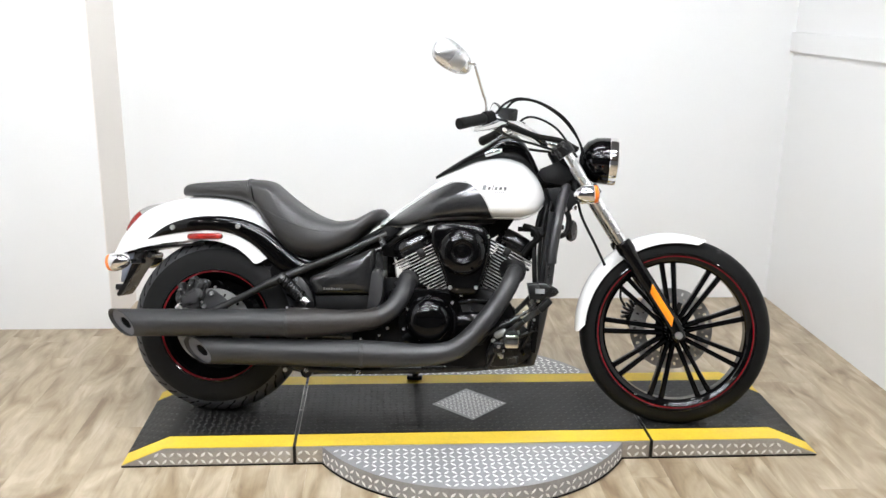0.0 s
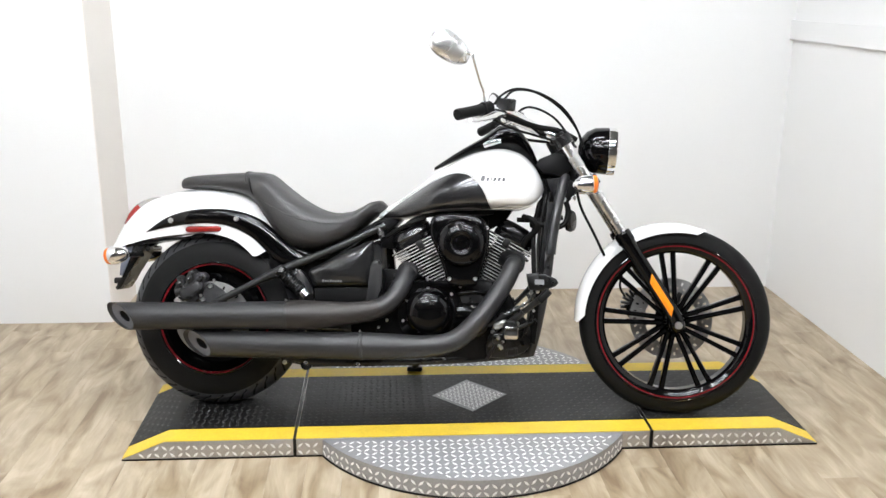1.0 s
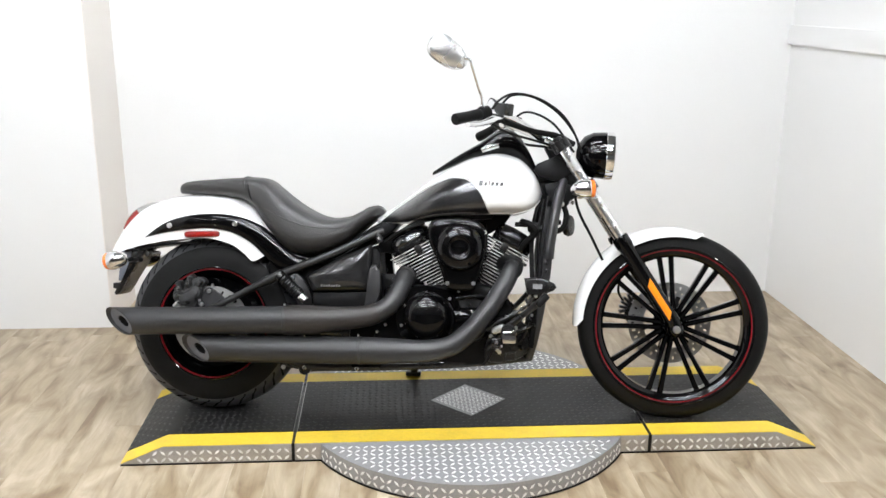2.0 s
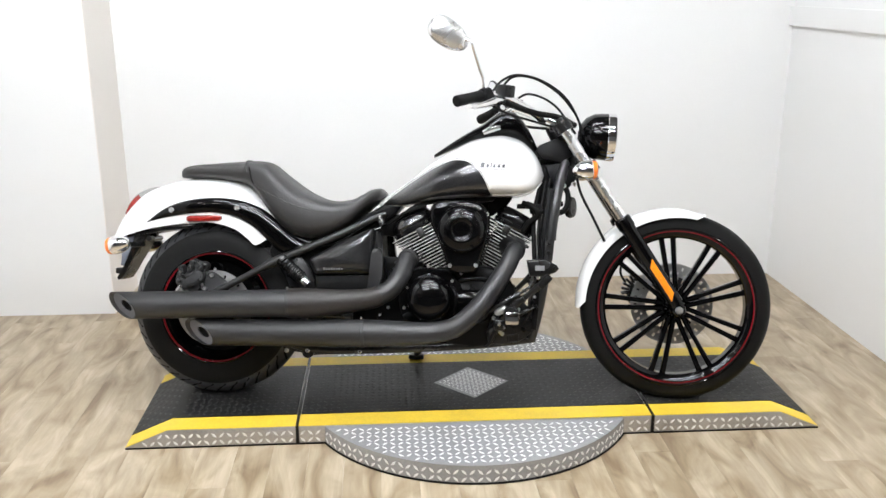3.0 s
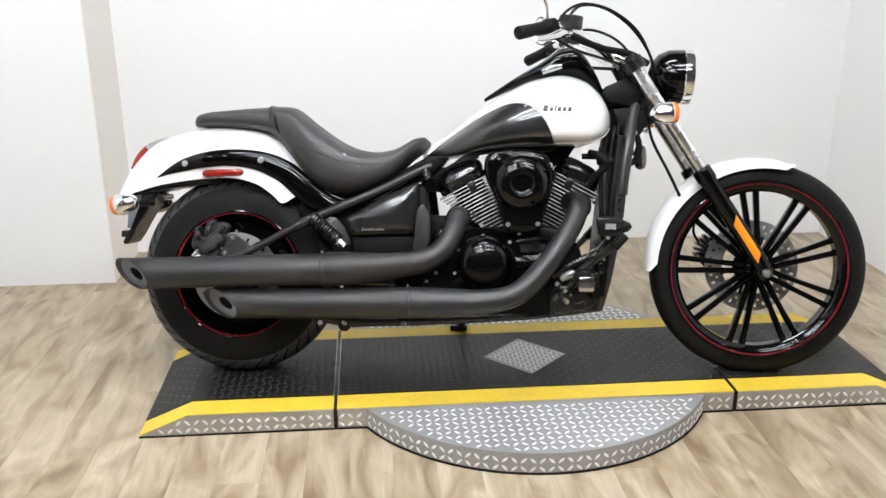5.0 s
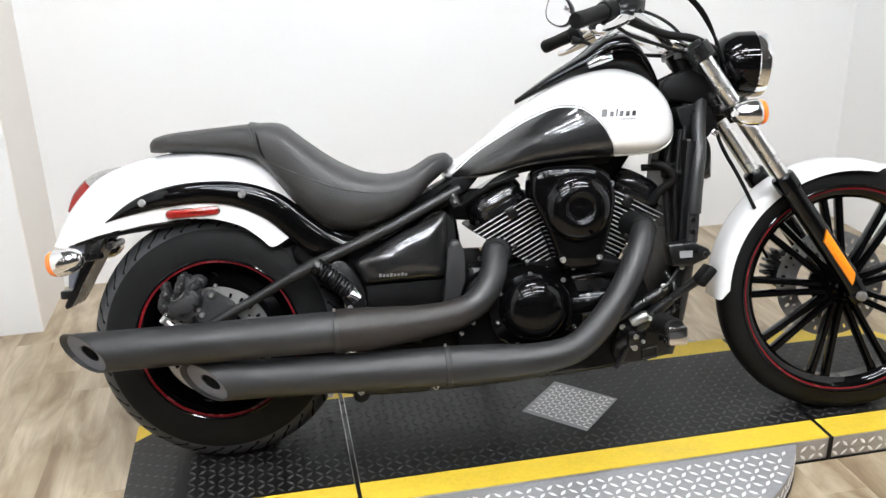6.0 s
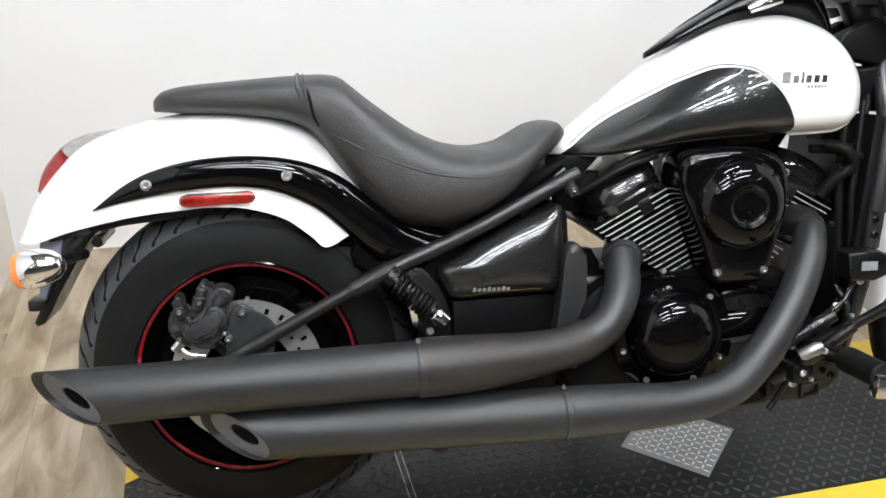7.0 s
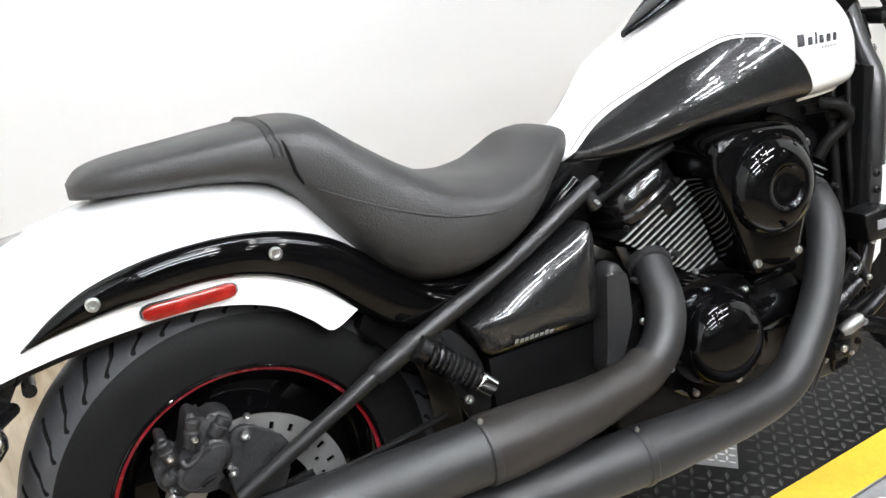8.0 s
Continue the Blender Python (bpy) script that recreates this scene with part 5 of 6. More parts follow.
def turn_signal(name, place, facing, stalk, tilt=0.0):
    bm = bmesh.new()
    lathe(bm, [(0.003, -0.064), (0.014, -0.06), (0.024, -0.048), (0.0305, -0.03), (0.033, -0.01), (0.033, 0.0), (0.03, 0.004)], place, facing, 32)
    b = part(name, bm, CHROME, bike, "chrome bullet turn signal with amber lens")
    bm = bmesh.new()
    lathe(bm, [(0.0305, 0.002), (0.0308, 0.008), (0.028, 0.016), (0.018, 0.021), (0.0005, 0.023)], place, facing, 32)
    part("lens", bm, AMBER, b, "amber lens")
    bm = bmesh.new()
    tube(bm, [Vector(place) - Vector(facing) * 0.02, stalk], 0.009, 12, 1)
    part("stalk", bm, SATIN, b)
    return b


def rear_details():
    for s in (-1, 1):
        bm = bmesh.new()
        rounded_bar(bm, -0.099, 0.031, 0.6365, 0.0118, s * 0.11, s * 0.1225, 0.035, 0.6)
        k = part("side_marker", bm, SATIN, bike, "red side marker in a black surround")
        bm = bmesh.new()
        rounded_bar(bm, -0.0965, 0.0285, 0.6365, 0.0104, s * 0.115, s * 0.1285, 0.035, 0.6)
        part("marker_lens", bm, RED_LENS, k, "red lens")
        turn_signal("rear_signal", (-0.342, s * 0.17, 0.537), (-0.96, s * -0.16, -0.16), (-0.275, s * 0.06, 0.54))
    # tail lamp let into the back of the mudguard
    ridge = spline([(-0.35, 0, 0.652), (-0.322, 0, 0.688), (-0.277, 0, 0.73), (-0.2, 0, 0.762)], 8)
    for name, a, b, mat, lab in (("tail_lamp", 0, 13, RED_LENS, "red tail lamp on the mudguard"), ("tail_lamp_lens", 12, 24, SMOKE_LENS, "grey translucent end of the tail lamp")):
        bm = bmesh.new()
        rings = []
        for i in range(a, b + 1):
            p = ridge[min(i, len(ridge) - 1)]
            q = ridge[min(i + 1, len(ridge) - 1)] - ridge[max(i - 1, 0)]
            n = Vector((-q.z, 0, q.x)).normalized()
            f = i / 24
            w = 0.05 * (1 - 0.75 * max(0, f - 0.45) / 0.55)
            h = 0.02 * math.sin(math.pi * min(1.0, 0.15 + 0.85 * f)) + 0.006
            rings.append([p + n * (hh * h - 0.012) + Vector((0, yy * w, 0)) for yy, hh in ((-1, 0), (-0.9, 0.75), (-0.5, 1.1), (0, 1.25), (0.5, 1.1), (0.9, 0.75), (1, 0), (0, -0.4))])
        loft(bm, rings)
        part(name, bm, mat, bike, lab, 60)
    # number plate bracket
    bm = bmesh.new()
    plate(bm, rounded([(-0.305, 0.585), (-0.253, 0.594), (-0.281, 0.542), (-0.323, 0.473), (-0.357, 0.414), (-0.375, 0.417), (-0.347, 0.462), (-0.32, 0.53)], 2), -0.06, 0.06, 0.006, 3)
    br = part("plate_bracket", bm, SATIN, bike, "gloss black number plate bracket")
    bm = bmesh.new()
    box(bm, (-0.392, -0.03, 0.43), (-0.345, 0.03, 0.452), 0.005)
    part("plate_lamp", bm, SATIN, br, "small black plate lamp")
    bm = bmesh.new()
    plate(bm, [(-0.352, 0.572), (-0.306, 0.582), (-0.322, 0.53), (-0.349, 0.46), (-0.362, 0.462)], -0.055, 0.055, 0.003)
    part("plate_holder", bm, material("blue_grey_holder", (0.17, 0.185, 0.235), 0.35, vary=0.08), br, "pale blue-grey plate holder")
    bm = bmesh.new()
    tube(bm, [(-0.255, 0.06, 0.562), (-0.25, -0.075, 0.562)], 0.0095, 12, 1)
    part("signal_bar", bm, SATIN, br)
    # inner mudguard edge
    bm = bmesh.new()
    plate(bm, [(-0.33, 0.566), (-0.2, 0.59), (-0.05, 0.606), (-0.05, 0.615), (-0.2, 0.6), (-0.33, 0.574)], -0.075, 0.075)
    part("inner_edge", bm, SATIN, rear_guard)
    # rear caliper: jagged casting, a raised dog-bone over the two bores, guide pin sleeves
    bm = bmesh.new()
    plate(bm, rounded([(-0.118, 0.467), (-0.109, 0.469), (-0.104, 0.462), (-0.103, 0.442), (-0.095, 0.436), (-0.086, 0.456), (-0.081, 0.472), (-0.073, 0.49), (-0.063, 0.49), (-0.056, 0.478), (-0.047, 0.482), (-0.03, 0.482), (-0.016, 0.471), (-0.019, 0.456), (-0.031, 0.445), (-0.03, 0.419), (-0.039, 0.4), (-0.05, 0.391), (-0.052, 0.372), (-0.077, 0.376), (-0.098, 0.385), (-0.122, 0.392), (-0.13, 0.413), (-0.129, 0.432), (-0.119, 0.44)], 3), -0.137, -0.09, 0.006, 3)
    cal = part("rear_caliper", bm, CAST, bike, "dark grey cast rear brake caliper")
    a, b = Vector((-0.082, 0, 0.411)), Vector((-0.05, 0, 0.43))
    way = (b - a).normalized()
    side = Vector((-way.z, 0, way.x))
    for r, y0, y1, bev in ((0.0235, -0.154, -0.13, 0.007), (0.0155, -0.157, -0.15, 0.003)):
        out = []
        for c, start in ((b, -1), (a, 1)):
            for k in range(13):
                q = math.radians(-78 + 13 * k)
                p = c - start * way * (math.cos(q) * r) + side * start * (-1) * (-math.sin(q) * r)
                out.append((p.x, p.z))
            m = (a + b) / 2 + side * (start * 0.7 * r) * (1 if start < 0 else 1)
            out.append((m.x, m.z))
        bm = bmesh.new()
        plate(bm, out, y0, y1, bev, 3)
        part("bore_cover", bm, CAST, cal)
    for p, q, r in (((-0.104, -0.142, 0.435), (-0.113, -0.142, 0.466), 0.0105), ((-0.078, -0.144, 0.448), (-0.067, -0.144, 0.486), 0.0115), ((-0.046, -0.14, 0.452), (-0.026, -0.138, 0.474), 0.012), ((-0.12, -0.138, 0.41), (-0.1, -0.145, 0.42), 0.011)):
        bm = bmesh.new()
        u, v = Vector(p), Vector(q)
        tube(bm, [u, u.lerp(v, 0.1), u.lerp(v, 0.55), u.lerp(v, 0.62), u.lerp(v, 0.92), v], [r * 0.9, r, r, r * 0.8, r * 0.86, r * 0.6], 14, 1)
        part("pin_sleeve", bm, CAST, cal)
    bm = bmesh.new()
    tube(bm, [(-0.094, -0.15, 0.436), (-0.088, -0.154, 0.428), (-0.07, -0.152, 0.436), (-0.062, -0.15, 0.45)], 0.0042, 10, 4)
    part("casting_rib", bm, CAST, cal)
    bm = bmesh.new()
    plate(bm, rounded([(-0.036, 0.37), (-0.026, 0.43), (-0.006, 0.447), (0.022, 0.432), (0.055, 0.4), (0.04, 0.34), (0.0, 0.3), (-0.02, 0.32)], 3), -0.122, -0.112, 0.003)
    carrier = part("caliper_bracket", bm, CAST, cal, "dark grey caliper bracket")
    for x, z in ((-0.004, 0.434), (-0.03, 0.387)):
        bolt("caliper_bolt", (x, -0.123, z), carrier, 0.0078, h=0.009)
    bolt("slide_pin", (0.006, -0.116, 0.456), carrier, 0.005)
    for x, z, y in ((-0.072, 0.463, -0.156), (-0.107, 0.446, -0.153), (-0.112, 0.394, -0.138), (-0.034, 0.402, -0.138)):
        bolt("caliper_bolt", (x, y, z), cal, 0.005)
    # steel hose union below the casting
    bm = bmesh.new()
    tube(bm, [(-0.12, -0.148, 0.378), (-0.108, -0.15, 0.392)], 0.0085, 14, 1)
    union = part("hose_union", bm, STEEL, cal, "bright steel hose union")
    bm = bmesh.new()
    tube(bm, [(-0.108, -0.15, 0.38), (-0.095, -0.152, 0.369), (-0.07, -0.15, 0.364)], [0.004, 0.0045, 0.006], 10, 4)
    part("union_pipe", bm, STEEL, union)
    bm = bmesh.new()
    lathe(bm, [(0.016, -0.02), (0.016, 0.0), (0.012, 0.006), (0.0005, 0.006)], (0.0, -0.13, 0.316), (0, -1, 0), 6)
    part("axle_nut", bm, STEEL, cal, "steel axle nut")
    bm = bmesh.new()
    tube(bm, [(-0.11, -0.15, 0.36), (-0.08, -0.155, 0.34), (0.02, -0.14, 0.335), (0.15, -0.13, 0.34), (0.3, -0.12, 0.36)], 0.005, 8, 6)
    part("brake_hose", bm, RUBBER, cal, "black brake hose")


rear_details()


# ---- front end: it turns a little to the right about the steering axis ----
STEER = Matrix.Translation((1.22, 0, 0.98)) @ Matrix.Rotation(radians(-4.5), 4, Vector((-0.55, 0, 0.835))) @ Matrix.Translation((-1.22, 0, -0.98))


def front_details():
    made = []

    def add(name, bm, mat, label="", parent=None, sharp=38):
        ob = part(name, bm, mat, parent or bike, label, sharp)
        if parent is None:
            made.append(ob)
        return ob

    # clamps
    for z, r, lab in ((0.975, 0.033, "black upper fork clamp"), (0.83, 0.034, "black lower fork clamp")):
        bm = bmesh.new()
        for s in (-1, 1):
            tube(bm, [fork_at(z + 0.016, s * 0.102), fork_at(z - 0.016, s * 0.102)], r, 22, 1)
        a, b = fork_at(z), Vector((0.025, 0, 0.016))
        box(bm, a - Vector((0.045, 0.1, 0.013)), a + Vector((0.02, 0.1, 0.013)), 0.006)
        add("fork_clamp", bm, SATIN, lab)
    for s in (-1, 1):
        bm = bmesh.new()
        lathe(bm, [(0.017, 0), (0.017, 0.008), (0.013, 0.012), (0.0005, 0.012)], fork_at(0.992, s * 0.102), (-0.55, 0, 0.835), 20)
        add("fork_cap", bm, SATIN)
        turn_signal_ob = turn_signal("front_signal", (1.338, s * 0.236, 0.822), (0.99, s * -0.1, 0.05), (1.325, s * 0.11, 0.825))
        made.append(turn_signal_ob)
    # headlight
    hx, hz = 1.418, 0.944
    ax = Vector((1, 0, -0.06)).normalized()
    bm = bmesh.new()
    lathe(bm, [(0.012, -0.118), (0.04, -0.112), (0.066, -0.092), (0.081, -0.062), (0.084, -0.03), (0.085, -0.012), (0.081, -0.01)], (hx, 0, hz), ax, 48)
    h = add("headlight", bm, GLOSS, "round headlight with gloss black shell and chrome rim")
    bm = bmesh.new()
    lathe(bm, [(0.083, -0.016), (0.0862, -0.012), (0.0862, 0.006), (0.084, 0.015), (0.079, 0.017), (0.078, 0.006), (0.08, -0.016)], (hx, 0, hz), ax, 48, True)
    add("headlight_rim", bm, CHROME, "chrome headlight rim", h)
    bm = bmesh.new()
    lathe(bm, [(0.079, 0.005), (0.076, 0.012), (0.05, 0.021), (0.0005, 0.025)], (hx, 0, hz), ax, 40)
    add("headlight_lens", bm, CLEAR, "clear headlight lens", h)
    bm = bmesh.new()
    lathe(bm, [(0.078, 0.004), (0.06, -0.02), (0.03, -0.045), (0.0005, -0.05)], (hx, 0, hz), ax, 40)
    add("reflector_bowl", bm, CHROME, "", h)
    bm = bmesh.new()
    tube(bm, [(1.3, 0, 0.9), (1.36, 0, 0.93)], 0.03, 16, 1)
    add("headlight_bracket", bm, SATIN)
    # handlebar: risers, two swept halves, grips and controls
    bm = bmesh.new()
    half = [(1.175, 0.0, 1.0), (1.165, 0.055, 1.0), (1.13, 0.11, 1.027), (1.06, 0.19, 1.062), (0.995, 0.255, 1.076), (0.95, 0.3, 1.064), (0.9, 0.36, 1.043)]
    pts = [(x, -y, z) for x, y, z in half[:0:-1]] + half
    tube(bm, pts, 0.0142, 18, 6)
    bar = add("handlebar", bm, CHROME, "chrome pulled-back handlebar")
    for s in (-1, 1):
        bm = bmesh.new()
        tube(bm, [(1.215, s * 0.05, 0.985), (1.18, s * 0.05, 1.003)], 0.019, 18, 1)
        add("riser", bm, CHROME, "", bar)
        g0, g1 = Vector((0.965, s * 0.288, 1.065)), Vector((0.892, s * 0.37, 1.04))
        d = (g1 - g0)
        bm = bmesh.new()
        tube(bm, [g0, g0 + d * 0.05, g0 + d * 0.5, g0 + d * 0.93, g1], [0.0175, 0.0195, 0.0185, 0.0195, 0.0175], 20, 4)
        grip = add("grip", bm, RUBBER, "black rubber grip", bar)
        u = d.normalized()
        # switch housing
        bm = bmesh.new()
        c = g0 - u * 0.022
        tube(bm, [c - u * 0.02, c - u * 0.016, c + u * 0.016, c + u * 0.02], [0.02, 0.024, 0.024, 0.02], 16, 1)
        box(bm, (c.x - 0.018, c.y - 0.02, c.z - 0.034), (c.x + 0.018, c.y + 0.02, c.z - 0.01), 0.005)
        add("switch_housing", bm, PLASTIC, "black switch housing", bar)
        # reservoir
        bm = bmesh.new()
        c2 = Vector((1.04, s * 0.225, 1.087))
        box(bm, (-0.03, -0.022, -0.02), (0.03, 0.022, 0.022), 0.006, Matrix.Translation(c2) @ Euler((0, radians(8), radians(s * 40))).to_matrix().to_4x4())
        add("reservoir", bm, SATIN, "black brake fluid reservoir", bar)
        bm = bmesh.new()
        tube(bm, [c2 - Vector((0.02, 0, 0.02)), (1.0, s * 0.255, 1.06)], 0.013, 12, 1)
        add("lever_perch", bm, CHROME, "", bar)
        bm = bmesh.new()
        tube(bm, [(1.035, s * 0.24, 1.056), (1.012, s * 0.285, 1.048), (0.985, s * 0.325, 1.034), (0.955, s * 0.372, 1.022), (0.94, s * 0.395, 1.02)], [0.013, 0.0145, 0.0115, 0.009, 0.009], 12, 5)
        add("lever", bm, CHROME, "chrome hand lever", bar)
        # mirror: the right one shows its bright back, the left one is set lower
        if s < 0:
            stem0, stem1, c3, nrm, long, wide = Vector((0.972, -0.272, 1.082)), Vector((0.938, -0.34, 1.238)), Vector((0.866, -0.35, 1.26)), Vector((-0.42, 0.9, 0.1)), 0.072, 0.045
        else:
            stem0, stem1, c3, nrm, long, wide = Vector((0.985, 0.27, 1.082)), Vector((0.955, 0.35, 1.152)), Vector((0.945, 0.4, 1.146)), Vector((-0.85, -0.5, 0.1)), 0.068, 0.046
        nrm.normalize()
        bm = bmesh.new()
        tube(bm, [stem0, stem0 + Vector((-0.002, s * 0.014, 0.045)), stem0.lerp(stem1, 0.45) + Vector((0.005, 0, 0)), stem1 - Vector((-0.003, 0, 0.012)), stem1, stem1.lerp(c3, 0.3)], 0.005, 12, 6)
        add("mirror_stem", bm, CHROME, "slim chrome mirror stem", bar)
        bm = bmesh.new()
        tube(bm, [stem0 - Vector((0, 0, 0.02)), stem0 + Vector((0, 0, 0.012))], 0.012, 14, 1)
        add("mirror_mount", bm, CHROME, "", bar)
        along = Vector((-0.86, 0, 0.5)) if s < 0 else Vector((-0.5, 0.75, 0.45))
        along = (along - nrm * along.dot(nrm)).normalized()
        side = nrm.cross(along).normalized()
        outline = [(long * math.copysign(abs(math.cos(q)) ** 0.85, math.cos(q)) * (1.06 if math.cos(q) > 0 else 1.0), wide * math.copysign(abs(math.sin(q)) ** 0.8, math.sin(q)) * (1 + 0.2 * math.cos(q))) for q in (2 * math.pi * k / 40 for k in range(40))]
        bm = bmesh.new()
        rings = [[c3 + nrm * h + along * (u_ * f) + side * (v_ * f) for u_, v_ in outline] for h, f in ((-0.024, 0.2), (-0.022, 0.6), (-0.014, 0.9), (-0.003, 1.0), (0.003, 1.0), (0.004, 0.95))]
        loft(bm, rings)
        mi = add("mirror", bm, MIRROR_BACK if s < 0 else SATIN, "oval chrome-backed rear-view mirror", bar)
        bm = bmesh.new()
        loft(bm, [[c3 + nrm * h + along * (u_ * 0.89) + side * (v_ * 0.89) for u_, v_ in outline] for h in (0.003, 0.0052)])
        part("mirror_glass", bm, MIRROR, bar, "mirror glass")
    # cables
    for name, pts, r in (
        ("cable", [(1.0, -0.26, 1.08), (1.03, -0.24, 1.12), (1.08, -0.21, 1.143), (1.16, -0.16, 1.13), (1.24, -0.1, 1.08), (1.29, -0.05, 1.0), (1.3, -0.04, 0.93)], 0.0042),
        ("cable", [(1.03, -0.23, 1.1), (1.07, -0.215, 1.137), (1.14, -0.17, 1.135), (1.22, -0.11, 1.09), (1.28, -0.06, 1.02), (1.31, -0.05, 0.95)], 0.0042),
        ("cable", [(1.0, -0.25, 1.062), (1.06, -0.2, 1.043), (1.14, -0.14, 1.02), (1.22, -0.1, 1.008), (1.28, -0.07, 0.98)], 0.0105),
        ("cable", [(0.985, -0.26, 1.045), (1.05, -0.21, 1.012), (1.13, -0.15, 0.992), (1.2, -0.1, 0.975)], 0.0045),
        ("cable", [(1.03, 0.23, 1.09), (1.1, 0.17, 1.12), (1.2, 0.1, 1.07), (1.28, 0.05, 0.96)], 0.0045),
        ("cable", [(0.985, 0.26, 1.045), (1.08, 0.18, 1.0), (1.2, 0.1, 0.98)], 0.0055),
    ):
        bm = bmesh.new()
        tube(bm, pts, r, 10, 8)
        add(name, bm, RUBBER, "black control cable", bar)
    # brake hose down the fork and front caliper on the far side
    bm = bmesh.new()
    tube(bm, [(1.29, -0.04, 0.85), (1.31, -0.05, 0.75), (1.36, -0.06, 0.65), (1.40, -0.06, 0.57)], 0.005, 10, 6)
    add("brake_hose", bm, RUBBER, "black brake hose")
    bm = bmesh.new()
    plate(bm, rounded([(1.5, 0.34), (1.497, 0.385), (1.52, 0.425), (1.55, 0.43), (1.57, 0.4), (1.56, 0.35), (1.53, 0.325)], 3), 0.07, 0.115, 0.01, 3)
    cal = add("front_caliper", bm, SATIN, "black cast front brake caliper")
    for k in range(5):
        a = radians(118 + 17 * k)
        bm = bmesh.new()
        c = Vector((1.535 + 0.047 * math.cos(a), 0.085, 0.378 + 0.052 * math.sin(a)))
        box(bm, (-0.016, -0.022, -0.005), (0.014, 0.022, 0.005), 0.003, Matrix.Translation(c) @ Euler((0, -a, 0)).to_matrix().to_4x4())
        add("cooling_rib", bm, SATIN, "", cal)
    bm = bmesh.new()
    tube(bm, [(1.49, 0.08, 0.41), (1.47, 0.07, 0.45), (1.475, 0.06, 0.52), (1.45, 0.05, 0.6)], 0.0045, 8, 6)
    add("brake_hose", bm, RUBBER, "black brake hose", cal)
    for x, z in ((1.525, 0.41), (1.548, 0.362)):
        bolt("caliper_bolt", (x, 0.072, z), cal, 0.0075)
    # mudguard stays
    bar.matrix_basis = Matrix.Translation((1.1, 0, 1.05)) @ Matrix.Rotation(radians(-2.0), 4, "X") @ Matrix.Translation((-1.088, 0, -1.05)) @ Matrix.Translation((1.22, 0, 0.98)) @ Matrix.Rotation(radians(-7.5), 4, Vector((-0.55, 0, 0.835))) @ Matrix.Translation((-1.22, 0, -0.98))
    made.remove(bar)
    for ob in [o for o in bike.children if o.name.split(".")[0] in ("front_wheel", "front_mudguard", "fork_leg")] + made:
        ob.matrix_basis = STEER


front_details()


